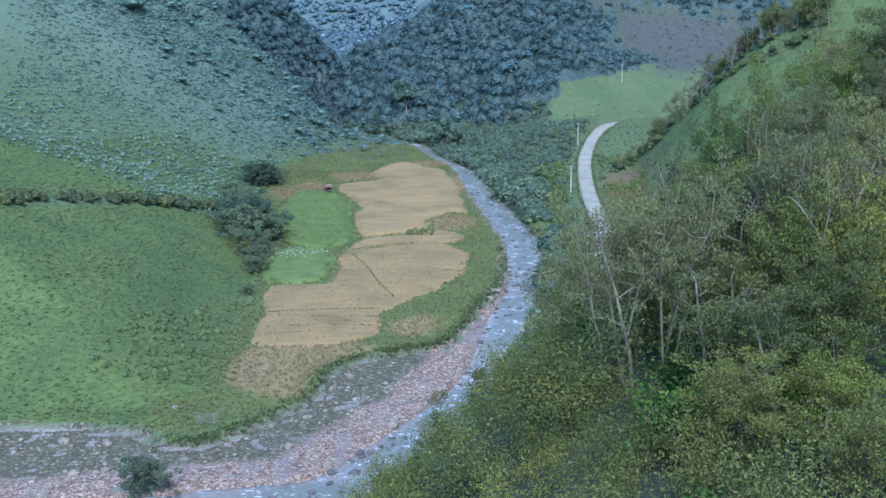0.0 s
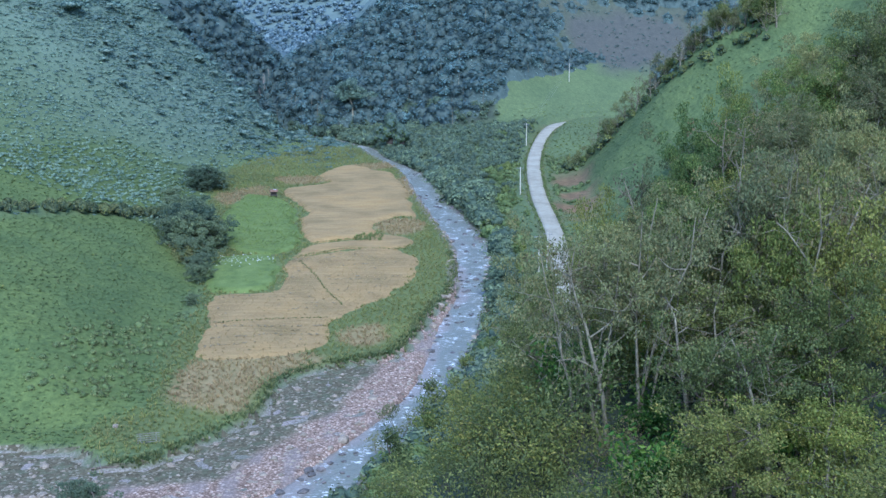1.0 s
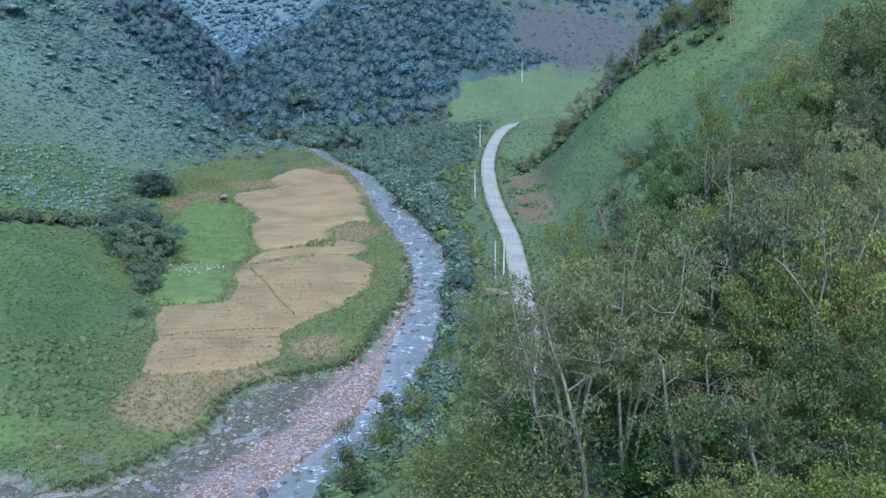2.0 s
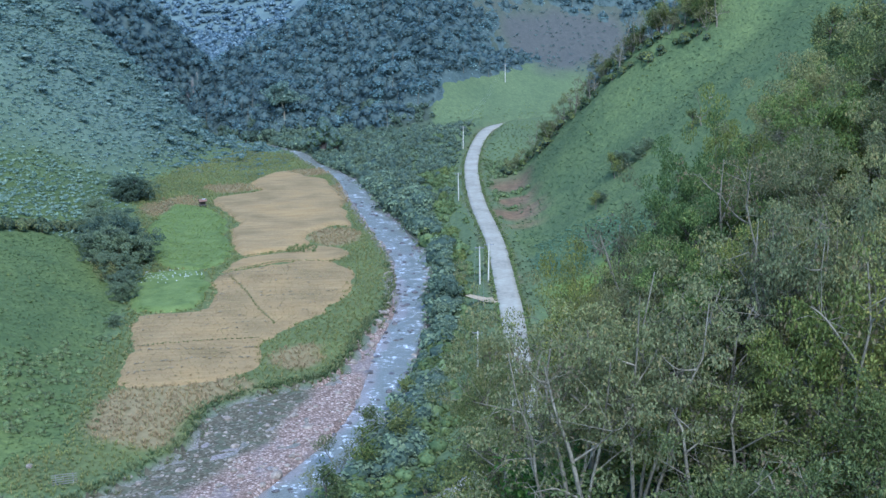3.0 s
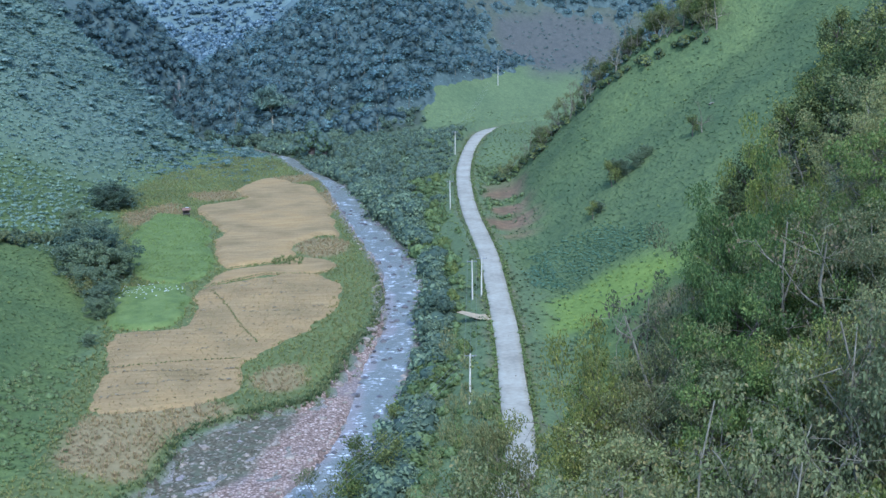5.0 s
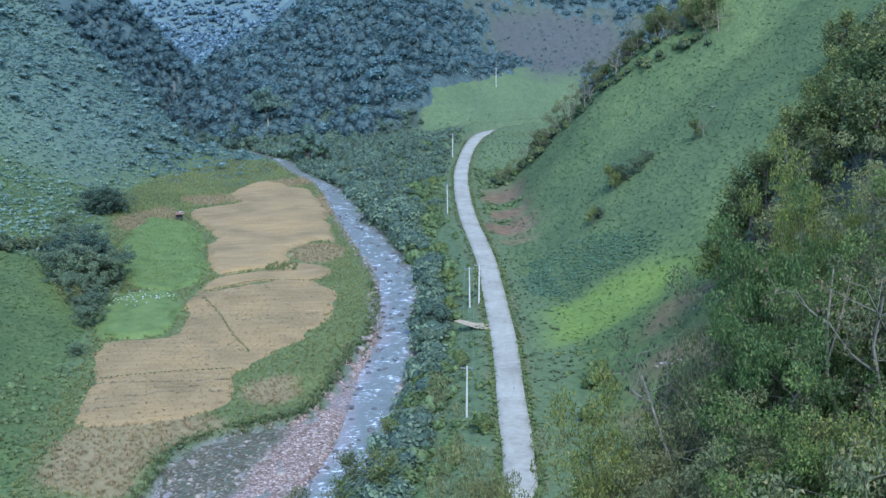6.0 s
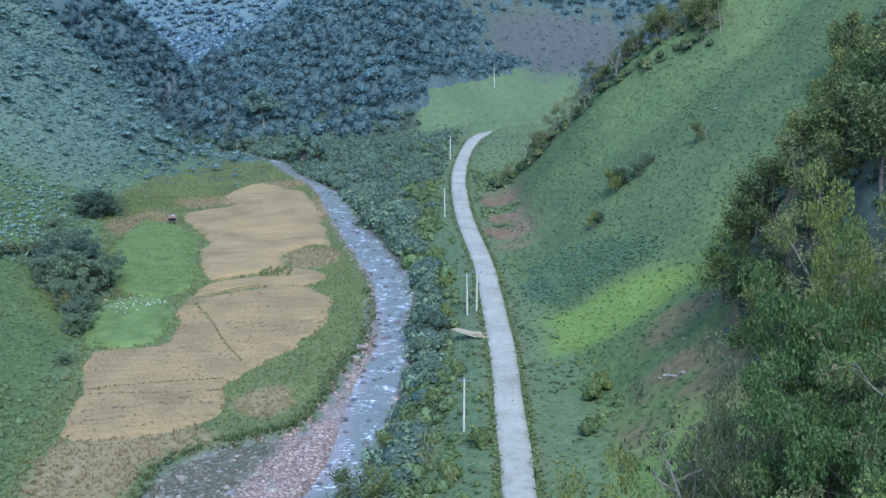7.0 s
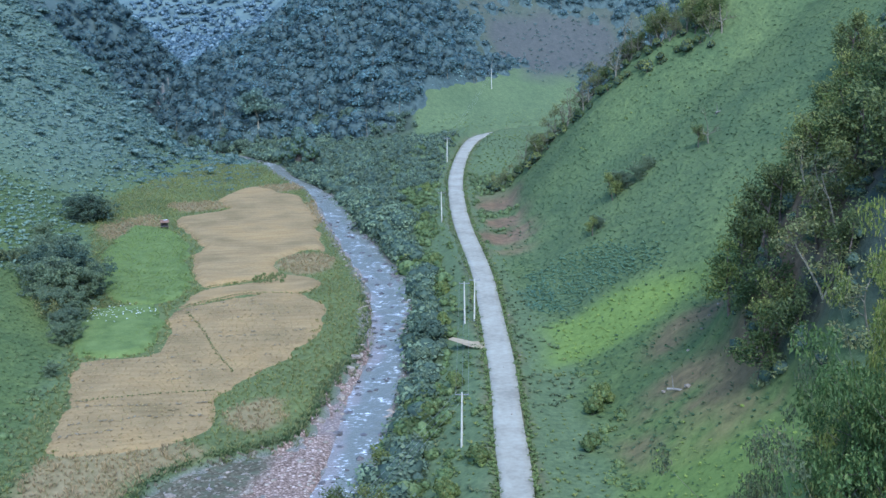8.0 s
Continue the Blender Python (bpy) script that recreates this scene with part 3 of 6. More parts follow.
keep = ((room.ravel()[faces] > 0.1) & (side.ravel()[faces] > 0)).all(1)
bar = new("gravel_bank", mesh_of("gravel_bank", np.stack([X, Y, Z], -1).reshape(-1, 3), faces[keep], GRAVEL, flat=False))
river_off = dr - half
old = smooth(6.5, 9.5, river_off + 1.6 * fbm(X, Y, 6, 2, 59)) * 0.95
silt = smooth(0.1, 0.5, fbm(X / 0.6, Y / 2.2, 4, 2, 60)) * (1 - old) * 0.55
for title, values in (("old", old), ("silt", silt)):
    bar.data.attributes.new(title, "FLOAT", "POINT").data.foreach_set("value", values.ravel().astype(np.float32))
tagged(bar, "pale pinkish cobble and gravel bar beside the river", "gravel bank", kind="structure")


# ---- the rice fields: low terraces, each a slab with its own edge ----
def terrace(name, outline, lift, mat, label, category="rice field", step=0.9):
    """A patch of crop that stands a little above the ground, with a soft edge that falls to it."""
    outline = rounded(list(outline) + [outline[0]], 3)[:-1]
    lo, hi = outline.min(0), outline.max(0)
    X, Y = np.meshgrid(np.arange(lo[0] - 2, hi[0] + 2, step), np.arange(lo[1] - 2, hi[1] + 2, step))
    d = inside([tuple(p) for p in outline], X, Y) + 1.5 * fbm(X, Y, 5, 3, 61)
    Z = height(X, Y) + lift * smooth(-0.2, 1.2, d) - 0.6 * (1 - smooth(-1.4, 0.1, d)) + 0.10 * fbm(X, Y, 2.2, 2, 62) + 0.03
    faces = sheet_faces(*X.shape)
    keep = (d.ravel()[faces] > -1.6).all(1)
    me = mesh_of(name, np.stack([X, Y, Z], -1).reshape(-1, 3), faces[keep], mat, flat=False)
    ob = new(name, me)
    return tagged(ob, label, category, kind="structure")


LOWER_TAN = [(-35, 211), (-35, 231), (-37, 253), (-25, 254), (-23, 270), (-24, 283), (-10, 294), (1, 293), (6, 281), (3, 262), (0, 254), (-5, 244), (-12, 233), (-12, 217), (-18, 212), (-27, 210)]
MIDDLE_TAN = [(-24, 285), (-11, 295), (0, 294), (5, 303), (2, 309), (-4, 312), (-8, 306), (-15, 303), (-20, 299)]
UPPER_TAN = [(-20, 301), (-15, 305), (-9, 308), (-4, 313), (-5, 324), (2, 336), (7, 333), (6, 347), (2, 400), (-4, 412), (-14, 428), (-23, 406), (-19, 389), (-32, 380), (-31, 369), (-23, 343), (-24, 330)]
UPPER_GREEN = [(-43, 371), (-33, 365), (-26, 344), (-26, 328), (-22, 303), (-27, 290), (-38, 296), (-46, 335)]
LOWER_GREEN = [(-40, 286), (-28, 289), (-26, 280), (-25, 270), (-27, 257), (-37, 256), (-41, 270)]
terrace("field", LOWER_TAN, 0.35, STUBBLE_FIELD, "ripe tan rice terrace cut into rows beside the river", "rice field")
terrace("field", MIDDLE_TAN, 0.55, STUBBLE_FIELD, "narrow ripe rice terrace between two grassy ditches", "rice field")
terrace("field", UPPER_TAN, 0.75, STUBBLE_FIELD, "broad ripe golden rice terrace with a winding edge", "rice field")
terrace("field", UPPER_GREEN, 0.6, GREEN_FIELD, "bright green crop field beside the ripe rice", "crop field")
terrace("field", LOWER_GREEN, 0.7, GREEN_FIELD, "small green field with pale flower heads", "crop field")


# ---- plants: shapes ----
def tube(points, radii, sides=5):
    """A tapered round stem through the points."""
    points, radii = np.asarray(points, float), np.asarray(radii, float)
    run = np.gradient(points, axis=0)
    run /= np.linalg.norm(run, axis=1)[:, None] + 1e-9
    ref = np.array([0.31, 0.95, 0.05])
    u = np.cross(run, ref)
    u /= np.linalg.norm(u, axis=1)[:, None] + 1e-9
    v = np.cross(run, u)
    a = np.arange(sides) * 2 * np.pi / sides
    ring = points[:, None] + radii[:, None, None] * (u[:, None] * np.cos(a)[None, :, None] + v[:, None] * np.sin(a)[None, :, None])
    k = np.arange(len(points) * sides).reshape(len(points), sides)
    n = np.roll(k, -1, 1)
    return ring.reshape(-1, 3), np.stack([k[:-1], n[:-1], n[1:], k[1:]], -1).reshape(-1, 4)


def joined(pieces):
    verts, faces, at = [], [], 0
    for v, f in pieces:
        verts.append(v)
        faces.append(f + at)
        at += len(v)
    return np.concatenate(verts), np.concatenate(faces)


def leaves(rng, centres, length, width, droop=0.0, out=None, upward=0.4):
    """One bent four-cornered leaf at each centre; out: the way that it points, mixed with chance."""
    n = len(centres)
    way = rng.normal(size=(n, 3))
    if out is not None:
        way = way * 0.7 + out
    way[:, 2] -= droop
    way /= np.linalg.norm(way, axis=1)[:, None] + 1e-9
    up = rng.normal(size=(n, 3)) * 0.8
    up[:, 2] += upward
    side = np.cross(way, up)
    side /= np.linalg.norm(side, axis=1)[:, None] + 1e-9
    size = rng.uniform(0.65, 1.3, (n, 1))
    l, w = way * length * size, side * width * size
    sag = np.cross(side, way) * length * 0.12 * size
    verts = np.stack([centres - l * 0.5, centres - w * 0.5 + sag, centres + l * 0.5, centres + w * 0.5 + sag], 1).reshape(-1, 3)
    return verts, np.arange(n * 4).reshape(n, 4)


def branching(rng, start, way, length, radius, level, stems, tips, bend=0.35, forks=(2, 4), rise=0.15):
    """A limb with its side limbs, down to twigs; gathers the stems and the twigs' ends."""
    pts, p, d = [start], np.array(start, float), np.array(way, float)
    steps = 4 if level else 3
    for _ in range(steps):
        d = d + rng.normal(size=3) * bend * 0.4
        d[2] += rise * 0.3
        d /= np.linalg.norm(d)
        p = p + d * length / steps
        pts.append(p.copy())
    pts = np.array(pts)
    stems.append(tube(pts, np.linspace(radius, radius * (0.45 if level else 0.25), len(pts)), 5 if level > 1 else 3))
    if level == 0:
        tips.extend(pts[1:])
        return
    for k in range(rng.integers(*forks) + 1):
        u = rng.uniform(0.4, 1.0) if k else 1.0
        at = pts[0] + 0
        f = u * steps
        i = min(int(f), steps - 1)
        at = pts[i] + (pts[i + 1] - pts[i]) * (f - i)
        turn = rng.normal(size=3) * (0.75 if k else 0.3)
        e = d + turn
        e[2] += rise
        e /= np.linalg.norm(e)
        branching(rng, at, e, length * rng.uniform(0.55, 0.8), radius * (0.5 if k else 0.55), level - 1, stems, tips, bend, forks, rise)


def tree_meshes(seed, tall, bark, leaf, count, leaf_size, trunks=1, clear=0.35, spread=0.55, droop=0.1, puff=0.45, levels=3, girth=0.018, rise=0.18):
    """The meshes of one tree: trunk, limbs and crown, standing at the origin."""
    rng = np.random.default_rng(seed)
    bole, limbs, tips = [], [], []
    for k in range(trunks):
        a = rng.uniform(0, 6.28)
        lean = np.array([np.cos(a), np.sin(a), 0]) * (0.12 if trunks == 1 else 0.32) + (0, 0, 1)
        pts, p, d = [np.array([0, 0, -0.6]) + rng.normal(size=3) * (0.12, 0.12, 0) * (trunks > 1)], None, lean / np.linalg.norm(lean)
        p = pts[0].copy()
        for _ in range(5):
            d = d + rng.normal(size=3) * 0.1
            d /= np.linalg.norm(d)
            p = p + d * (tall * 0.62 + 0.6) / 5
            pts.append(p.copy())
        pts = np.array(pts)
        r = tall * girth * rng.uniform(0.8, 1.2) / trunks ** 0.4
        bole.append(tube(pts, np.linspace(r * 1.3, r * 0.45, 6), 6))
        for j in range(7 if trunks == 1 else 4):
            u = rng.uniform(clear, 1.0) if j else 1.0
            i = min(int(u * 5), 4)
            at = pts[i] + (pts[i + 1] - pts[i]) * (u * 5 - i)
            b = rng.uniform(0, 6.28)
            way = np.array([np.cos(b), np.sin(b), rng.uniform(0.15, 0.9)]) * (1 if j else (0.3, 0.3, 1.5))
            limb = []
            branching(rng, at, way / np.linalg.norm(way), tall * spread * rng.uniform(0.32, 0.5), r * 0.5, levels - 1, limb, tips, 0.45, (1, 3), rise)
            limbs.append(limb)
    tips = np.array(tips)
    me = [mesh_of("trunk", *b, bark, flat=False) for b in bole] + [mesh_of("limb", *joined(limb), bark, flat=False) for limb in limbs]
    if count:
        pick = tips[rng.integers(0, len(tips), count)]
        off = rng.normal(size=(count, 3)) * puff * (1, 1, 0.7)
        mid = tips.mean(0)
        way = pick - mid
        way /= np.linalg.norm(way, axis=1)[:, None] + 1e-9
        me.append(mesh_of("crown", *leaves(rng, pick + off, leaf_size, leaf_size * 0.5, droop, way * 0.5), leaf))
    return me


def leafy_tree(seed, tall, wide, bark, leaf, clumps, per, leaf_size, base=0.35, trunks=1, limbs=6, droop=0.1, clump=0.62, girth=0.015):
    """The meshes of one tree seen near: trunks, each limb with its twigs, and a crown of separate sprays of leaves."""
    rng = np.random.default_rng(seed)
    bole, arms, mids = [], [], []
    low = tall * base
    for k in range(trunks):
        a = rng.uniform(0, 6.28) + k * 6.28 / trunks
        lean = np.array([np.cos(a), np.sin(a), 0]) * (0.08 if trunks == 1 else 0.3)
        u = np.linspace(0, 1, 7)[:, None]
        sway = np.cumsum(rng.normal(size=(7, 3)) * (0.02, 0.02, 0) * tall, 0) * (u > 0)
        pts = np.array([0, 0, -0.6]) + u * ((0, 0, tall * 0.8 + 0.6) + lean * tall * 0.8) + sway
        r = tall * girth * rng.uniform(0.85, 1.2) / trunks ** 0.35
        bole.append(tube(pts, np.linspace(r * 1.25, r * 0.25, 7), 6))
        share = max(limbs // trunks, 2)
        for j in range(share):
            at_u = base + (0.93 - base) * (j + rng.uniform(0, 1)) / share
            i = min(int(at_u * 6), 5)
            foot = pts[i] + (pts[i + 1] - pts[i]) * (at_u * 6 - i)
            b = j * 2.4 + a + rng.uniform(-0.5, 0.5)
            reach = wide * rng.uniform(0.45, 0.85) * (1.15 - 0.75 * max(at_u - 0.55, 0) / 0.45)
            end = foot + np.array([np.cos(b) * reach, np.sin(b) * reach, reach * rng.uniform(0.15, 0.75)])
            knee = foot * 0.45 + end * 0.55 + rng.normal(size=3) * 0.1 * reach - (0, 0, 0.08 * reach)
            curve = rounded([foot, knee, end], 4)
            arm = [tube(curve, np.linspace(r * 0.4, r * 0.1, len(curve)), 4)]
            for _ in range(max(clumps // (share * trunks), 2)):
                v = rng.uniform(0.4, 1.0)
                p = curve[min(int(v * (len(curve) - 1)), len(curve) - 1)]
                tip = p + rng.normal(size=3) * (0.36, 0.36, 0.27) * wide * 0.85 + (0, 0, 0.08 * wide)
                tip[2] = max(tip[2], low * 0.7)
                mid = (p + tip) / 2 + rng.normal(size=3) * 0.12
                arm.append(tube([p, mid, tip], [r * 0.11, r * 0.07, r * 0.03], 3))
                mids.append(tip)
            arms.append(arm)
        for _ in range(max(clumps // (7 * trunks), 2)):
            mids.append(pts[-1 - rng.integers(0, 2)] + rng.normal(size=3) * (0.2, 0.2, 0.1) * wide)
    mids = np.array(mids)
    grow = rng.uniform(0.6, 1.25, len(mids)) * clump
    pick = rng.choice(len(mids), len(mids) * per, p=grow ** 2 / (grow ** 2).sum())
    d = rng.normal(size=(len(pick), 3))
    d /= np.linalg.norm(d, axis=1)[:, None]
    d *= rng.uniform(0.2, 1.0, (len(pick), 1)) ** 0.5
    at = mids[pick] + d * grow[pick][:, None] * (1, 1, 0.55)
    out = d + (mids[pick] - mids.mean(0)) * 0.25 / wide
    me = [mesh_of("trunk", *b, bark, flat=False) for b in bole] + [mesh_of("limb", *joined(arm), bark, flat=False) for arm in arms]
    me.append(mesh_of("crown", *leaves(rng, at, leaf_size, leaf_size * 0.6, droop, out * 0.8, 1.2), leaf))
    return me


def shrub_meshes(seed, tall, wide, bark, leaf, count, leaf_size, droop=0.0):
    rng = np.random.default_rng(seed)
    stems, tips = [], []
    for k in range(7):
        a = rng.uniform(0, 6.28)
        way = np.array([np.cos(a) * wide / tall, np.sin(a) * wide / tall, 1.0])
        branching(rng, np.array([0, 0, -0.3]), way / np.linalg.norm(way), tall * 0.75, tall * 0.009, 1, stems, tips, 0.4, (1, 3), 0.1)
    tips = np.array(tips)
    tips = tips[tips[:, 2] > 0.1]
    pick = tips[rng.integers(0, len(tips), count)]
    off = rng.normal(size=(count, 3)) * 0.28 * (wide / 1.5)
    pts = pick + off
    pts[:, 2] = np.maximum(pts[:, 2], 0.05)
    way = pick - (0, 0, tall * 0.3)
    way /= np.linalg.norm(way, axis=1)[:, None] + 1e-9
    return [mesh_of("stem", *joined(stems), bark, flat=False), mesh_of("foliage", *leaves(rng, pts, leaf_size, leaf_size * 0.5, droop, way * 0.5), leaf)]


def lumpy_meshes(seed, tall, wide, bark, leaf, core, count, leaf_size, lumps=9, foot=0.0, flat=1.0):
    """A bushy plant of rounded lobes: stems, the dense inside of the crown, and leaf clumps all over it."""
    rng = np.random.default_rng(seed)
    a, q = rng.uniform(0, 6.28, lumps), np.sqrt(rng.uniform(0, 1, lumps))
    rad = rng.uniform(0.34, 0.52, lumps) * wide * (1 - 0.35 * q)
    mids = np.stack([np.cos(a) * q * wide * 0.62, np.sin(a) * q * wide * 0.62, foot + (tall - foot) * rng.uniform(0.25, 0.72, lumps) * (1 - 0.3 * q)], -1)
    mids[:, 2] = np.maximum(mids[:, 2], foot + rad * flat * (0.5 if foot == 0 else 0.9))
    lift = 0.45 if foot < 2 else 0.7
    stems = [tube([(0, 0, -0.5), m * (0.25, 0.25, lift), m * (0.7, 0.7, 0.85), m], np.array([1, 0.8, 0.55, 0.25]) * tall * 0.022 * (1 if k == 0 or foot < 2 else 0.6), 5) for k, m in enumerate(mids)]
    inner = []
    bm = bmesh.new()
    bmesh.ops.create_icosphere(bm, subdivisions=2, radius=1.0)
    ball, faces = np.array([v.co for v in bm.verts]), np.array([[v.index for v in f.verts] for f in bm.faces])
    bm.free()
    for m, r in zip(mids, rad):
        inner.append((m + ball * (1 + 0.16 * rng.normal(size=(len(ball), 1))) * r * (0.86, 0.86, 0.86 * flat), faces))
    k = rng.choice(lumps, count, p=rad ** 2 / (rad ** 2).sum())
    d = rng.normal(size=(count, 3))
    d[:, 2] = np.where(d[:, 2] < -0.4, -d[:, 2], d[:, 2])
    d /= np.linalg.norm(d, axis=1)[:, None]
    at = mids[k] + d * rad[k][:, None] * rng.uniform(0.82, 1.12, (count, 1)) * (1, 1, flat)
    out = d + rng.normal(size=(count, 3)) * 0.45 + (0, 0, 0.2)
    out /= np.linalg.norm(out, axis=1)[:, None]
    u = np.cross(out, rng.normal(size=(count, 3)))
    u /= np.linalg.norm(u, axis=1)[:, None]
    v = np.cross(out, u)
    s = leaf_size * rng.uniform(0.35, 0.7, (count, 1))
    u, v = u * s, v * s * 0.65
    quads = np.stack([at - u, at - v, at + u, at + v], 1).reshape(-1, 3)
    return [mesh_of("stem", *joined(stems), bark, flat=False), mesh_of("inner_foliage", *joined(inner), core, flat=False), mesh_of("foliage", quads, np.arange(count * 4).reshape(count, 4), leaf)]


def plant(name, meshes, label, category, group=""):
    """A thing of these meshes, its parts named as they are."""
    root = new(name)
    tagged(root, label, category, group)
    for me in meshes:
        under(new(me.name.split(".")[0], me), root)
    return root


STANDING = set()


def set_out(protos, places, seed):
    """The plants at their places, in turn; a place: x, y, size, the number of the kind and, where it differs, the size across."""
    rng = np.random.default_rng(seed)
    for x, y, size, kind, *wide in places:
        ob = protos[kind]
        across = wide[0] if wide else size
        tip = rng.normal(size=2) * 4
        m = pose(x, y, float(height(x, y)), tip[0], tip[1], rng.uniform(0, 360)) @ Matrix.Diagonal((across, across, size, 1))
        if ob.name in STANDING:
            made = copy_thing(ob, m)
            made.scale = (across, across, size)
        else:
            ob.matrix_basis = m
            STANDING.add(ob.name)


def spots(seed, x0, x1, y0, y1, gap, want):
    """Places about gap apart, kept by the chance that want gives them."""
    rng = np.random.default_rng(seed)
    X, Y = np.meshgrid(np.arange(x0, x1, gap), np.arange(y0, y1, gap))
    x, y = (a.ravel() + rng.uniform(-0.5, 0.5, a.size) * gap for a in (X, Y))
    keep = rng.uniform(size=len(x)) < want(x, y)
    return x[keep], y[keep]


def strewn(name, protos, x, y, size, mat, seed, sink=0.0, tone=None, flat=True):
    """One mesh of many small plants at the places given."""
    rng = np.random.default_rng(seed)
    z = height(x, y) - sink
    pieces, tones = [], []
    which = rng.integers(0, len(protos), len(x))
    for k, (v, f) in enumerate(protos):
        pick = np.flatnonzero(which == k)
        if not len(pick):
            continue
        a = rng.uniform(0, 6.283, len(pick))
        s = size[pick] if np.ndim(size) else np.full(len(pick), size)
        c, sn = np.cos(a) * s, np.sin(a) * s
        vx = v[None, :, 0] * c[:, None] - v[None, :, 1] * sn[:, None] + x[pick][:, None]
        vy = v[None, :, 0] * sn[:, None] + v[None, :, 1] * c[:, None] + y[pick][:, None]
        vz = v[None, :, 2] * (s * rng.uniform(0.8, 1.25, len(pick)))[:, None] + z[pick][:, None]
        verts = np.stack([vx, vy, vz], -1).reshape(-1, 3)
        faces = (f[None] + (np.arange(len(pick)) * len(v))[:, None, None]).reshape(-1, f.shape[1])
        pieces.append((verts, faces))
        if tone is not None:
            tones.append(np.repeat(tone[pick], len(v)))
    me = mesh_of(name, *joined(pieces), mat, flat)
    if tone is not None:
        me.attributes.new("own_tone", "FLOAT", "POINT").data.foreach_set("value", np.concatenate(tones).astype(np.float32))
    return new(name, me)


def crown_shape(seed, count, leaf, wide=1.0, tall=1.0, low=-0.5, lumps=7):
    """A ragged crown of leaf clumps about the origin, of radius about 1, out of several lumps."""
    rng = np.random.default_rng(seed)
    mids = rng.normal(size=(lumps, 3)) * (0.42, 0.42, 0.3)
    mids[:, 2] = np.abs(mids[:, 2]) + low * 0.1
    rad = rng.uniform(0.35, 0.6, lumps)
    k = rng.integers(0, lumps, count)
    d = rng.normal(size=(count, 3))
    d[:, 2] = np.where(d[:, 2] < low, -d[:, 2], d[:, 2])
    d /= np.linalg.norm(d, axis=1)[:, None]
    pts = mids[k] + d * rad[k][:, None] * rng.uniform(0.75, 1.1, (count, 1))
    # each clump lies roughly along the crown's surface
    out = d + rng.normal(size=(count, 3)) * 0.4
    out /= np.linalg.norm(out, axis=1)[:, None]
    a = np.cross(out, rng.normal(size=(count, 3)))
    a /= np.linalg.norm(a, axis=1)[:, None]
    b = np.cross(out, a)
    size = leaf * rng.uniform(0.6, 1.2, (count, 1)) * 0.6
    a, b = a * size, b * size * 0.8
    v = np.stack([pts - a, pts - b * 0.9, pts + a, pts + b], 1).reshape(-1, 3)
    return v * (wide, wide, tall), np.arange(count * 4).reshape(count, 4)


def tuft_shape(seed, blades, tall, width, lean=0.5):
    """A tuft of blades that rise from one root."""
    rng = np.random.default_rng(seed)
    out = []
    for k in range(blades):
        a = rng.uniform(0, 6.28)
        r = np.array([np.cos(a), np.sin(a), 0])
        foot = r * rng.uniform(0, 0.25) * tall
        h = tall * rng.uniform(0.6, 1.1)
        tip = foot + r * lean * h * rng.uniform(0.3, 1.2) + (0, 0, h)
        mid = (foot + tip) / 2 + (0, 0, h * 0.12)
        s = np.array([-np.sin(a), np.cos(a), 0]) * width
        out.append((np.array([foot - s * 0.3, mid - s, tip, mid + s]), np.array([[0, 1, 2, 3]])))
    return joined(out)


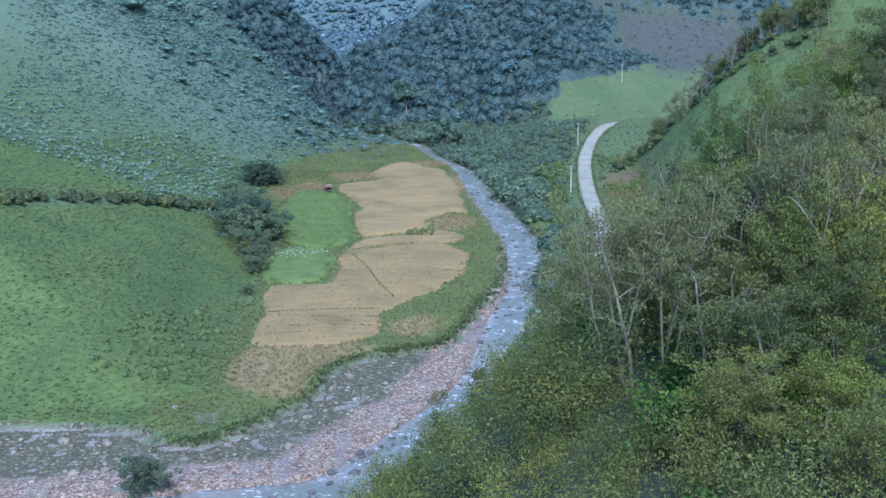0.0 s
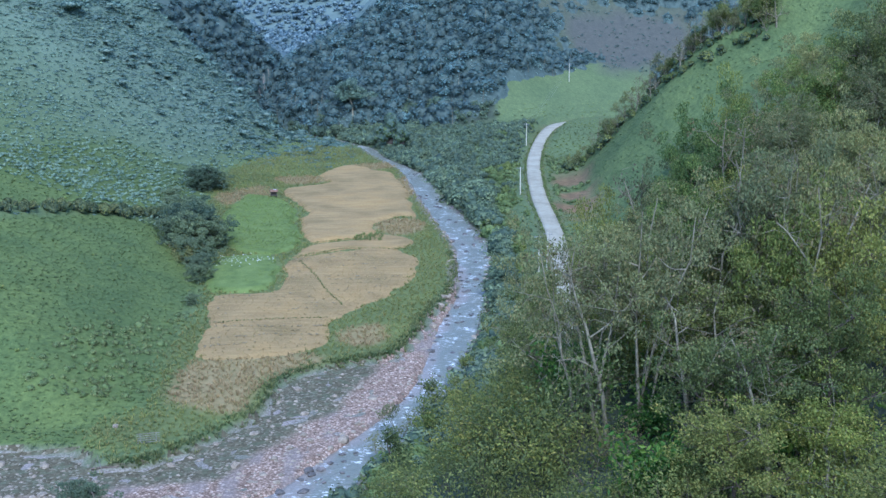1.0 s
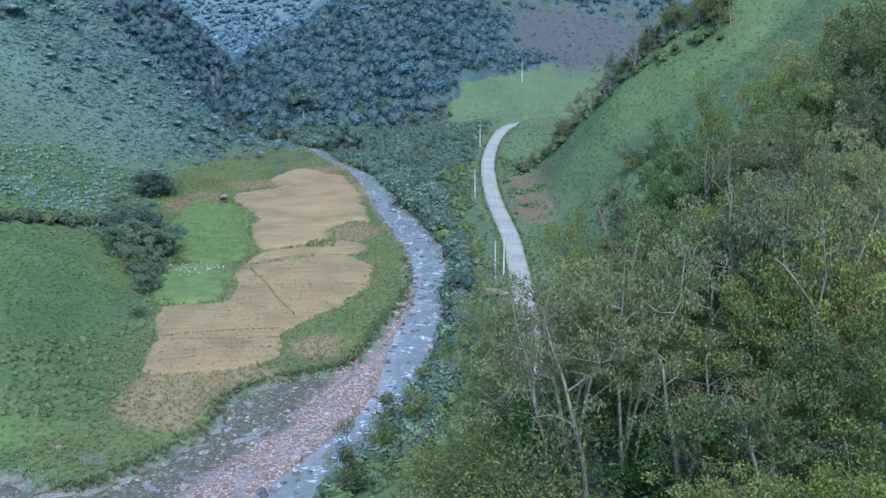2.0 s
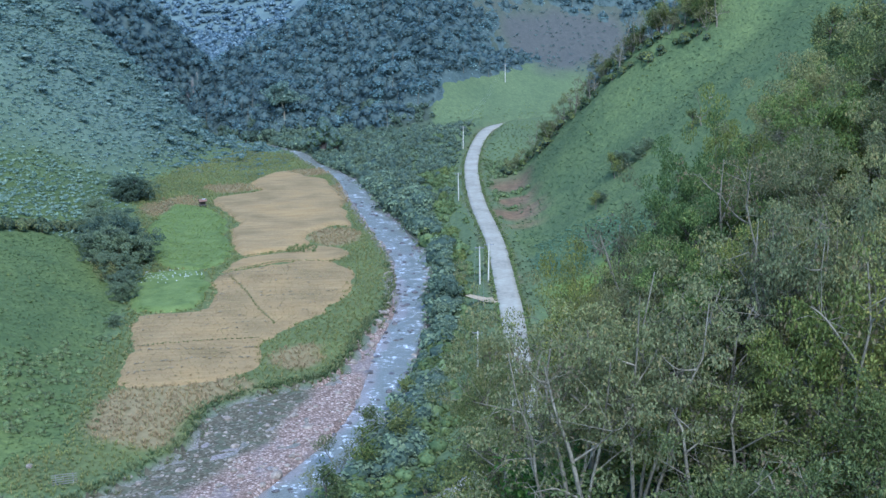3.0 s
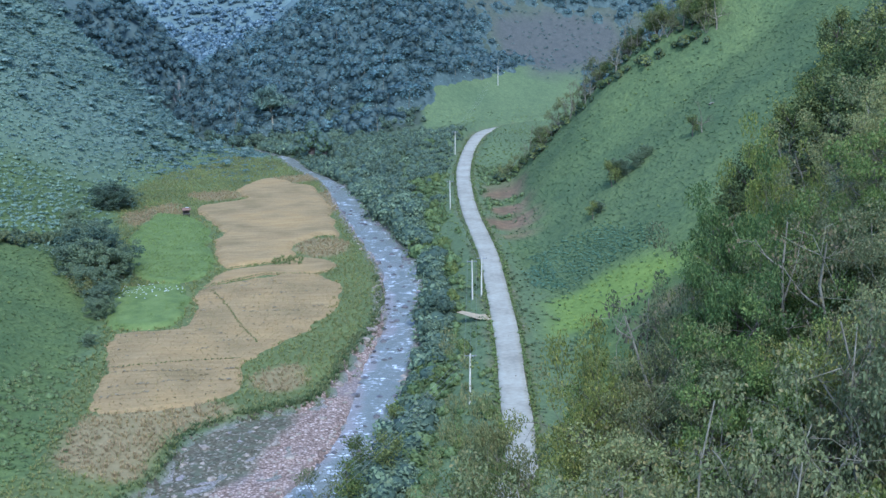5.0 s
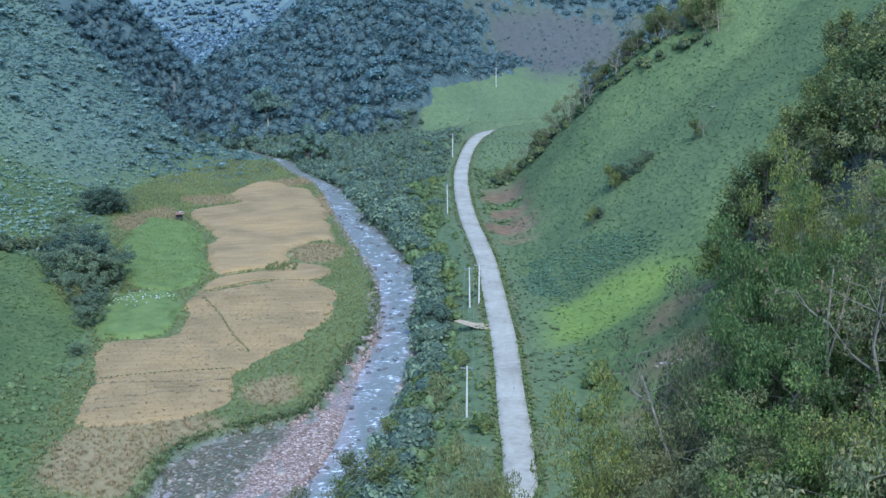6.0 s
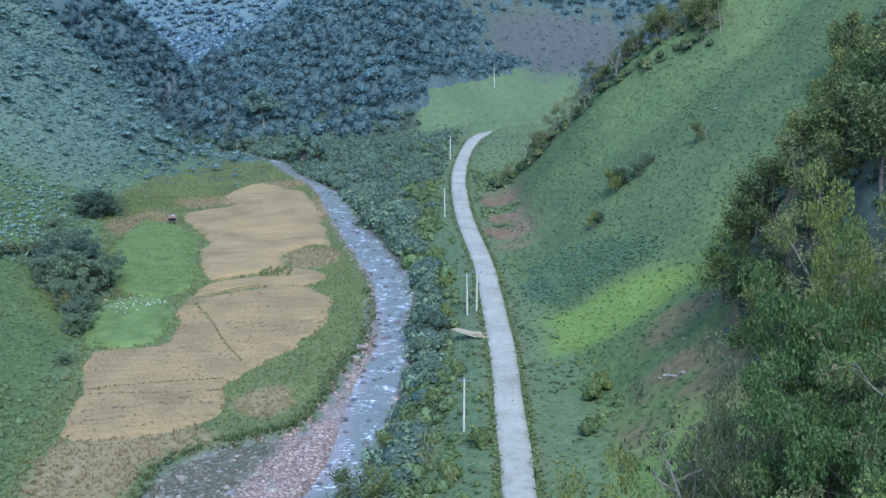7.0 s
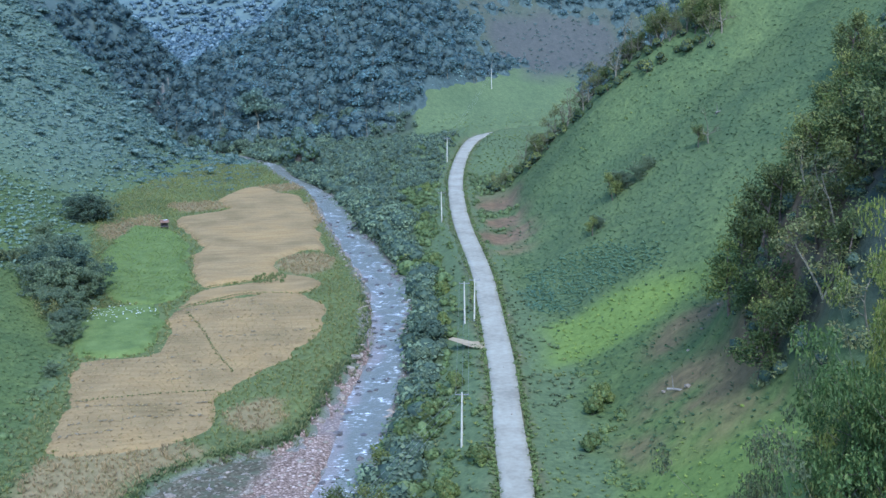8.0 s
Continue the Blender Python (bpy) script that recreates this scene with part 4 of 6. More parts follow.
def canopy(name, x, y, radius, tall, step, sheet_mat, leaf_mat, leaf, count, seed, label, category, rough=0.5, drape=0.0, bulge=1.15):
    """Woods or thickets seen from afar: one rolling surface of all their crowns, close set with leaf clumps."""
    rng = np.random.default_rng(seed)
    x0, y0 = x.min() - 4, y.min() - 4
    gx, gy = np.arange(x0, x.max() + 4, step), np.arange(y0, y.max() + 4, step)
    X, Y = np.meshgrid(gx, gy)
    X, Y = X + rng.uniform(-0.3, 0.3, X.shape) * step, Y + rng.uniform(-0.3, 0.3, X.shape) * step
    land = height(X, Y)
    Z = land - 0.7
    foot, owner = height(x, y), np.zeros(X.shape, int)
    lump = rough * (fbm(X, Y, 2.2 * step, 2, seed) + 0.6 * rng.uniform(-1, 1, X.shape))
    for swell, dome in ((1.35, False), (1.0, True)):
        for t, (a, b, r, h, z) in enumerate(zip(x, y, radius, tall, foot)):
            q = r * swell
            i0, i1 = max(int((a - q - x0) / step) - 1, 0), int((a + q - x0) / step) + 2
            j0, j1 = max(int((b - q - y0) / step) - 1, 0), int((b + q - y0) / step) + 2
            d = ((X[j0:j1, i0:i1] - a) ** 2 + (Y[j0:j1, i0:i1] - b) ** 2) / (q * q) + 0.35 * lump[j0:j1, i0:i1]
            low = land[j0:j1, i0:i1] + max(h - r * 1.7, 0.1) * 0.8
            base = z * (1 - drape) + land[j0:j1, i0:i1] * drape
            top = base + h - r * bulge + bulge * r * np.sqrt(np.clip(1 - d, 0, 1)) if dome else low
            top = np.where(d < 1, top, -1e3)
            owner[j0:j1, i0:i1] = np.where(top > Z[j0:j1, i0:i1], t, owner[j0:j1, i0:i1])
            Z[j0:j1, i0:i1] = np.maximum(Z[j0:j1, i0:i1], top)
    over = Z - land
    Z = Z + np.where(over > 0, lump * 0.5 * np.minimum(over, 1), 0)
    faces = sheet_faces(*X.shape)
    faces = faces[(over.ravel()[faces] > -0.5).any(1)]
    root = tagged(new(name), label, category, kind="stuff")
    P = np.stack([X, Y, Z], -1)
    under(tagged(new("leaf_mass", mesh_of("leaf_mass", P.reshape(-1, 3), faces, sheet_mat, flat=False)), kind="stuff"), root)
    if count:
        dx, dy = np.gradient(P, axis=1), np.gradient(P, axis=0)
        n = np.cross(dx, dy).reshape(-1, 3)
        area = np.linalg.norm(n, axis=1)
        n /= area[:, None]
        chance = np.where(over.ravel() > 0.25, np.minimum(area, 4 * step * step), 0)
        k = rng.choice(len(chance), count, p=chance / chance.sum())
        at = P.reshape(-1, 3)[k] + rng.uniform(-0.6, 0.6, (count, 1)) * dx.reshape(-1, 3)[k] + rng.uniform(-0.6, 0.6, (count, 1)) * dy.reshape(-1, 3)[k] + n[k] * leaf * rng.uniform(0.0, 1.3, (count, 1))
        out = n[k] + rng.normal(size=(count, 3)) * 0.45
        out[:, 2] += 0.15
        out /= np.linalg.norm(out, axis=1)[:, None]
        a = np.cross(out, rng.normal(size=(count, 3)))
        a /= np.linalg.norm(a, axis=1)[:, None]
        b = np.cross(out, a)
        s = leaf * rng.uniform(0.35, 0.75, (count, 1))
        a, b = a * s, b * s * 0.7
        v = np.stack([at - a, at - b, at + a, at + b], 1).reshape(-1, 3)
        me = mesh_of("leaf_clumps", v, np.arange(count * 4).reshape(count, 4), leaf_mat)
        shade = rng.uniform(-0.4, 0.4, len(x))
        shade = np.where(rng.uniform(size=len(x)) < 0.12, 0.6, shade)
        me.attributes.new("own_tone", "FLOAT", "POINT").data.foreach_set("value", np.repeat(shade[owner.ravel()[k]], 4).astype(np.float32))
        under(tagged(new("leaf_clumps", me), kind="stuff"), root)
    return root


def lobed_crown(seed, lobes, count, leaf, flat=0.9):
    """A crown of radius about 1 round the origin: its dense inside and the leaf clumps on it."""
    rng = np.random.default_rng(seed)
    bm = bmesh.new()
    bmesh.ops.create_icosphere(bm, subdivisions=1, radius=1.0)
    ball, faces = np.array([v.co for v in bm.verts]), np.array([[v.index for v in f.verts] for f in bm.faces])
    bm.free()
    a, q = rng.uniform(0, 6.28, lobes), np.sqrt(rng.uniform(0, 1, lobes))
    q[0] = 0
    rad = rng.uniform(0.42, 0.62, lobes)
    mids = np.stack([np.cos(a) * q * 0.55, np.sin(a) * q * 0.55, 0.3 * (1 - q) + rng.uniform(-0.2, 0.15, lobes)], -1)
    inner = joined([(m + ball * (1 + 0.1 * rng.normal(size=(len(ball), 1))) * r * 0.76 * (1, 1, flat), faces) for m, r in zip(mids, rad)])
    k = rng.integers(0, lobes, count)
    d = rng.normal(size=(count, 3)) + (0, 0, 0.35)
    d /= np.linalg.norm(d, axis=1)[:, None]
    at = mids[k] + d * rad[k][:, None] * rng.uniform(0.82, 1.22, (count, 1)) * (1, 1, flat)
    out = d + rng.normal(size=(count, 3)) * 0.4 + (0, 0, 0.35)
    out /= np.linalg.norm(out, axis=1)[:, None]
    u = np.cross(out, rng.normal(size=(count, 3)))
    u /= np.linalg.norm(u, axis=1)[:, None]
    v = np.cross(out, u)
    s = leaf * rng.uniform(0.6, 1.25, (count, 1)) * 0.5
    u, v = u * s, v * s * 0.7
    return inner, (np.stack([at - u, at - v, at + u, at + v], 1).reshape(-1, 3), np.arange(count * 4).reshape(count, 4))


def feathery_crown(seed, lobes, count, leaf, tall=1.0):
    """A tree crown of radius about 1: a few tiers of airy sprays over a small dark inside."""
    rng = np.random.default_rng(seed)
    bm = bmesh.new()
    bmesh.ops.create_icosphere(bm, subdivisions=1, radius=1.0)
    ball, faces = np.array([v.co for v in bm.verts]), np.array([[v.index for v in f.verts] for f in bm.faces])
    bm.free()
    a = np.arange(lobes) * 2.4 + rng.uniform(0, 6.28)
    q = np.sqrt((np.arange(lobes) + 0.3) / lobes)
    mids = np.stack([np.cos(a) * q * 0.62, np.sin(a) * q * 0.62, (0.45 - 0.75 * q + rng.uniform(-0.15, 0.15, lobes)) * tall], -1)
    rad = rng.uniform(0.3, 0.48, lobes)
    inner = (np.array((0, 0, -0.05)) + ball * (1 + 0.12 * rng.normal(size=(len(ball), 1))) * (0.55, 0.55, 0.5 * tall), faces)
    k = rng.integers(0, lobes, count)
    d = rng.normal(size=(count, 3)) + (0, 0, 0.3)
    d /= np.linalg.norm(d, axis=1)[:, None]
    at = mids[k] + d * rad[k][:, None] * rng.uniform(0.55, 1.15, (count, 1)) * (1, 1, 0.62 * tall)
    out = rng.normal(size=(count, 3)) * 0.55 + d * 0.7 + (0, 0, 0.75)
    out /= np.linalg.norm(out, axis=1)[:, None]
    u = np.cross(out, rng.normal(size=(count, 3)))
    u /= np.linalg.norm(u, axis=1)[:, None]
    v = np.cross(out, u)
    s = leaf * rng.uniform(0.5, 1.2, (count, 1)) * 0.5
    u, v = u * s * 1.2, v * s * 0.75
    return inner, (np.stack([at - u, at - v, at + u, at + v], 1).reshape(-1, 3), np.arange(count * 4).reshape(count, 4))


def thicket(name, x, y, radius, lift, crowns, inner_mat, leaf_mat, seed, label, category, vary=0.3):
    """Woods or shrubs past counting: a lobed crown at each place, its middle that high above the ground."""
    rng = np.random.default_rng(seed)
    tone = np.where(rng.uniform(size=len(x)) < 0.1, vary * 1.6, rng.uniform(-vary, vary, len(x)))
    root = tagged(new(name), label, category, kind="stuff")
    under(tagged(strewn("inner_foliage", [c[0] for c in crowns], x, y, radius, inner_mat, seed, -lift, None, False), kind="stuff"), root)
    under(tagged(strewn("leaf_clumps", [c[1] for c in crowns], x, y, radius, leaf_mat, seed, -lift, tone), kind="stuff"), root)
    return root


# ---- plants: far and middle distance ----
def zone_of_woods(x, y):
    """Chance of a tree on the wooded mountain and in the gorge."""
    d = inside(MOUNTAIN, x, y)
    return smooth(-3, 3, d) * (inside(FAR_MEADOW, x, y) < 1) * (0.9 - 0.88 * smooth(-8, 6, 22 - np.hypot((x - 114) / 1.7, y - 584) + 4 * fbm(x, y, 12, 2, 70)))


x, y = spots(71, -72, 180, 500, 632, 4.1, zone_of_woods)
rng = np.random.default_rng(72)
size = rng.uniform(2.3, 5.0, len(x)) * (1 + 0.25 * fbm(x, y, 40, 2, 73)) * np.where(x > 62, 0.8, 1.0)
tall = size * rng.uniform(1.5, 2.4, len(x)) * np.where(x > 62, 0.75, 1.0)
wood_crowns = [feathery_crown(170 + k, 9, 215, 0.22, (0.75, 1.0, 1.3)[k % 3]) for k in range(8)]
canopy("understorey", x, y, size * 0.9, tall * 0.4, 1.8, WOOD_SHEET, WOOD_FAR, 0.7, 14000, 74, "undergrowth below the mountain forest, coloured dark for shade", "forest", 0.6, 0.6)
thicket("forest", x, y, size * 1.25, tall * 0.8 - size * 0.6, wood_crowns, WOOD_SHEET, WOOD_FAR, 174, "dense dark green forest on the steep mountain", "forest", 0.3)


def trunk_set(name, x, y, tall, seed, mat, thick=0.16):
    rng = np.random.default_rng(seed)
    pieces = []
    for a, b, h, z in zip(x, y, tall, height(x, y)):
        lean = rng.normal(size=2) * 0.06 * h
        pieces.append(tube([(a, b, z - 1), (a + lean[0] * 0.4, b + lean[1] * 0.4, z + h * 0.55), (a + lean[0], b + lean[1], z + h)], [thick, thick * 0.75, thick * 0.3], 4))
    return new(name, mesh_of(name, *joined(pieces), mat, flat=False))


pale = np.random.default_rng(75).uniform(size=len(x)) < 0.22
tagged(trunk_set("pale_trunks", x[pale] + size[pale] * 0.7, y[pale] - size[pale] * 0.8, tall[pale] * 0.95, 76, PALE_BARK, 0.13), "slim pale tree trunks showing through the forest", "trunks", kind="stuff")

# the hills beyond the gorge
x, y = spots(77, -125, -40, 556, 720, 3.8, lambda x, y: 0.95 * (inside(LEFT_HILL, x, y) > -3) * (x < -0.07 * y) * (x > -0.17 * y) * (along(RIVER, x, y)[0] > 3))
rng = np.random.default_rng(79)
size = rng.uniform(2.0, 4.2, len(x))
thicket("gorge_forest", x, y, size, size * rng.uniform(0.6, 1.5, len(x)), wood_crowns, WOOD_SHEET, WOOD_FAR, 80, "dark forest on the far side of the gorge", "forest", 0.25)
# these crowns carry the haze in their pale blue colour
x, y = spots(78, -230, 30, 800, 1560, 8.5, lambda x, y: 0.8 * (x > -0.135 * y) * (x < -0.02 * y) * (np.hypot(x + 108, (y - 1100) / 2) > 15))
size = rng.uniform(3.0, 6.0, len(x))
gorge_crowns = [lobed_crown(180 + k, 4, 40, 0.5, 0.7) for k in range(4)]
thicket("distant_forest", x, y, size, size * rng.uniform(0.1, 0.6, len(x)), gorge_crowns, DISTANT_SHEET, DISTANT_LEAF, 81, "distant forest on the hills beyond the gorge, coloured pale blue for haze", "forest", 0.12)

# shrubs on the slope across the river, thicker and taller up the valley
def zone_of_slope(x, y):
    d = inside(LEFT_HILL, x, y)
    ragged = 12 * fbm(x, y, 22, 3, 81)
    open_grass = np.maximum(0.97 * smooth(-2, 1, inside(LOWER_MEADOW, x, y)), 0.95 * smooth(-18, 6, inside(UPPER_MEADOW, x, y) + ragged))
    flat_land = (y > 405) * (x > -62) * (x < -12) * (inside(MOUNTAIN, x, y) < 0) * (along(RIVER, x, y)[1] > 0) * (along(RIVER, x, y)[0] > 5) * smooth(405, 470, y)
    return np.maximum(smooth(-3, 4, d) * (y > 176) * (0.9 - open_grass) * (0.5 + 0.5 * smooth(410, 460, y)), 0.45 * flat_land)


x, y = spots(83, -175, -12, 250, 600, 1.75, lambda x, y: zone_of_slope(x, y) * (x > -0.2 * y - 62))
rng = np.random.default_rng(84)
size = 0.62 * np.exp(0.36 * rng.normal(size=len(x))) * (0.9 + 0.9 * smooth(420, 500, y)) * (1 + 0.45 * fbm(x, y, 22, 2, 85))
big = rng.uniform(size=len(x)) < 0.05 * smooth(400, 470, y)
size = np.where(big, size * 1.4 + 0.4, size)
bush_crowns = [feathery_crown(190 + k, 6, 50, 0.34, 0.32) for k in range(7)]
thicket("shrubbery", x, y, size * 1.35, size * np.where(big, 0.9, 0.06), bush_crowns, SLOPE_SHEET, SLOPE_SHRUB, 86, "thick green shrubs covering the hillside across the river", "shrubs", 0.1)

# the bank between river and road, the far bank of the river up to the mountain, and the verge of the fields
def zone_of_bank(x, y):
    dr, side, k = along(RIVER, x, y)
    half = np.interp(k, np.arange(len(RIVER)), RIVER[:, 2])
    dd, dside, _ = along(ROAD, x, y)
    return (side < 0) * (dside > 0) * smooth(0.6, 2.0, dr - half) * smooth(3.2, 5.0, dd) * np.where(y < 330, 1 - 0.62 * smooth(0.5, 0.68, dr / (dr + dd)), 1.0) * (inside(MOUNTAIN, x, y) < 12) * (inside(FAR_MEADOW, x, y) < 0) * 0.9 * ((y > 175) | (x > -0.06 * y))


x, y = spots(91, -60, 75, 150, 530, 2.3, zone_of_bank)
dr, _, _ = along(RIVER, x, y)
dd, _, _ = along(ROAD, x, y)
size = np.random.default_rng(92).uniform(0.9, 2.2, len(x)) * np.where(dr / (dr + dd) < 0.45, 1.5 + 0.45 * smooth(230, 260, y) * (1 - smooth(420, 450, y)), 0.9) * (1 + 0.4 * fbm(x, y, 14, 2, 93)) * (0.5 + 0.5 * smooth(4, 9, dd))
pale = fbm(x, y, 9, 2, 94) + 0.75 * smooth(0.42, 0.6, dr / (dr + dd)) - 0.35 * smooth(300, 340, y) - 0.5 * smooth(390, 430, y) + np.where(y < 215, 0.1, 0) > 0.22
rng = np.random.default_rng(95)
high = size * rng.uniform(0.9, 1.5, len(x))
river_crowns = [feathery_crown(195 + k, 8, 190, 0.2, 0.95) for k in range(7)]
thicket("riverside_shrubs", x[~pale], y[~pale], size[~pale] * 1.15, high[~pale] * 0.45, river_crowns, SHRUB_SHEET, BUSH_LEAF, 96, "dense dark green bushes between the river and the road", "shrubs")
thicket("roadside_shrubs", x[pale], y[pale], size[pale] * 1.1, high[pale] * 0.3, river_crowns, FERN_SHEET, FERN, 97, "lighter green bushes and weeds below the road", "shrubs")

# low shrubs at the foot of the meadow across the river
foot = [(-37.5, 205), (-37.5, 226), (-41, 240), (-47, 234), (-54, 212), (-56, 190), (-44, 186)]
x, y = spots(98, -60, -36, 184, 244, 1.7, lambda x, y: 0.75 * smooth(-2, 4, inside(foot, x, y) + 4 * fbm(x, y, 9, 2, 99)))
size = np.random.default_rng(99).uniform(0.5, 1.3, len(x))
thicket("meadow_shrubs", x, y, size, size * 0.15, river_crowns, FERN_SHEET, SHRUB, 100, "low green shrubs at the foot of the grassy slope", "shrubs")

# grass: tufts on the meadows
tufts = [tuft_shape(50 + k, 5, 0.2, 0.13, 3.2) for k in range(5)]


def zone_of_meadow(x, y):
    g, s, soil, gravel, wood, lime, burnt = zones(x, y)
    dd, _, _ = along(ROAD, x, y)
    return g * (1 - gravel) * (1 - 0.7 * soil) * (dd > 2.6)


x, y = spots(101, -125, -34, 168, 410, 1.25, zone_of_meadow)
size = np.random.default_rng(102).uniform(0.6, 1.3, len(x)) * (1 + 0.4 * fbm(x, y, 8, 2, 103))
tagged(strewn("meadow_grass", tufts, x, y, size, GRASS, 104), "bright green grass tufts covering the gentle slope", "grass", kind="stuff")
x, y = spots(105, 38, 150, 150, 390, 1.3, zone_of_meadow)
size = np.random.default_rng(106).uniform(0.6, 1.3, len(x)) * (1 + 0.4 * fbm(x, y, 8, 2, 107))
lit = zones(x, y)[5] > np.random.default_rng(108).uniform(0.02, 0.9, len(x))
tagged(strewn("hillside_grass", tufts, x[~lit], y[~lit], size[~lit], HILL_GRASS, 109), "green grass covering the steep hill above the road", "grass", kind="stuff")
tagged(strewn("lime_grass", tufts, x[lit], y[lit], size[lit], LIME, 110), "patch of bright lime green grass above the road", "grass", kind="stuff")
ferns = [tuft_shape(60 + k, 9, 0.6, 0.22, 2.0) for k in range(4)]
PLOT = [(41.5, 266), (47.5, 287), (56, 290), (63.5, 272), (67, 252), (63.5, 247.5), (57, 253), (45, 256)]
clumpy = lambda x, y: zone_of_meadow(x, y) * (inside(PLOT, x, y) < 0) * smooth(0.15, 0.7, fbm(x, y, 14, 3, 111)) * 0.2 * (zones(x, y)[5] < 0.1)
x, y = spots(112, -150, 160, 168, 425, 2.0, lambda x, y: clumpy(x, y) * ((x < -34) | (x > 42)))
size = np.random.default_rng(113).uniform(0.3, 0.9, len(x))
tagged(strewn("fern_clumps", ferns, x, y, size, FERN, 114, ), "low dark fern and weed clumps dotted over the grass", "weeds", kind="stuff")

TEAL_CROP = leaf_material("blue_green_crop", (0.085, 0.158, 0.098), (0.12, 0.2, 0.122), (0.13, 0.2, 0.115), 0.1, 0.12)
x, y = spots(115, 40, 70, 246, 292, 0.75, lambda x, y: smooth(-0.5, 2.5, inside(PLOT, x, y) + 1.2 * fbm(x, y, 5, 2, 116)))
tagged(strewn("hill_crop", tufts, x, y, np.random.default_rng(117).uniform(0.9, 1.3, len(x)), TEAL_CROP, 118), "smooth plot of blue-green crop on the steep hill", "crop", kind="stuff")

# dry reeds and long grass round the fields
reeds = [tuft_shape(65 + k, 9, 0.85, 0.085, 0.95) for k in range(4)]
FIELDS = (LOWER_TAN, MIDDLE_TAN, UPPER_TAN, UPPER_GREEN, LOWER_GREEN)


def zone_of_verge(x, y):
    out = np.max([inside(p, x, y) for p in FIELDS], 0) < -0.6 + 2.6 * np.maximum(0, fbm(x, y, 3.5, 2, 120) + 0.1)
    dr, side, k = along(RIVER, x, y)
    half = np.interp(k, np.arange(len(RIVER)), RIVER[:, 2])
    bank, bside, _ = along(BANK, x, y)
    return out * (side > 0) * (dr > half + 1.0) * ((bside > 0) | (y > 290)) * smooth(-2, 2, inside(VERGE, x, y)) * 0.9


x, y = spots(121, -60, 20, 164, 480, 0.95, zone_of_verge)
dry = dryness(x, y) + 0.12 * np.random.default_rng(122).uniform(-1, 1, len(x)) > 0.34
size = np.random.default_rng(123).uniform(0.45, 0.95, len(x))
tagged(strewn("dry_reeds", reeds, x[dry], y[dry], size[dry], REED, 124), "tall dry straw-coloured reeds around the rice fields", "reeds", kind="stuff")
tagged(strewn("verge_grass", reeds, x[~dry], y[~dry], size[~dry] * 0.85, VERGE_GRASS, 125), "long green grass between fields and river bank", "grass", kind="stuff")
stalks = [tuft_shape(69 + k, 5, 0.1, 0.1, 4.0) for k in range(4)]
tan = lambda x, y: 1.0 * (np.max([inside(p, x, y) for p in (LOWER_TAN, MIDDLE_TAN, UPPER_TAN)], 0) > 0.3 - 1.8 * np.abs(fbm(x, y, 4, 2, 130)))
x, y = spots(126, -42, 12, 203, 434, 1.15, tan)
ob = strewn("rice_stubble", stalks, x, y, np.full(len(x), 1.0), RICE, 127, sink=-0.38)
tagged(ob, "cut golden rice stubble standing on the terraces", "rice", kind="stuff")
# swathes of cut straw left lying in broken rows, and the dark trodden lines between them
rng = np.random.default_rng(140)
heaps, lines = [], []
for k in range(26):
    u = np.linspace(-42, 10, 120)
    v = 206 + 3.6 * k + 0.09 * u * (1 + 0.02 * k) + 1.2 * np.sin(u * 0.15 + k)
    lie = rng.uniform(size=120) < (0.5 if k % 3 else 0.15) * smooth(-0.3, 0.3, fbm(u, v, 9, 2, 141))
    (heaps if k % 3 else lines).append(np.stack([u + rng.normal(size=120) * 0.3, v + rng.normal(size=120) * 0.25], -1)[lie])
for title, group, mat, high, words in (("straw_swathes", heaps, PALE_STRAW, 1.1, "pale cut straw lying in rows on the rice terraces"), ("trodden_stubble", lines, DARK_STUBBLE, 0.9, "dark trodden stubble lines across the rice terraces")):
    at = np.concatenate(group)
    at = at[np.max([inside(p, at[:, 0], at[:, 1]) for p in (LOWER_TAN, MIDDLE_TAN)], 0) > 1.2]
    tagged(strewn(title, stalks, at[:, 0], at[:, 1], rng.uniform(0.8, 1.6, len(at)) * high, mat, 142, sink=-0.42), words, "straw", kind="stuff")
crop = lambda x, y: 1.0 * (np.max([inside(p, x, y) for p in (UPPER_GREEN, LOWER_GREEN)], 0) > 0.3)
x, y = spots(128, -50, -18, 250, 376, 0.8, crop)
tagged(strewn("green_crop", tufts, x, y, np.full(len(x), 0.9), LIME, 129, sink=-0.55), "green crop plants on the small fields", "crop", kind="stuff")

# the overgrown brink of the bank above the gravel
rng = np.random.default_rng(151)
brink = rounded(BANK[6:], 40)
x, y = (brink[:, k] + rng.normal(size=len(brink)) * 0.8 for k in (0, 1))
keep = (y > 160) & (x > -100)
x, y = x[keep], y[keep]
half_of = rng.uniform(size=len(x)) < 0.45
tagged(strewn("bank_weeds", reeds, x[half_of], y[half_of], rng.uniform(0.3, 0.9, half_of.sum()), GRASS, 153, sink=0.1), "green grass along the top of the river bank", "grass", kind="stuff")
x, y = x[~half_of], y[~half_of]
tagged(strewn("bank_grass", reeds, x, y, rng.uniform(0.3, 1.1, len(x)), SHRUB, 152, sink=0.1), "dark green grass and weeds overhanging the river bank", "grass", kind="stuff")

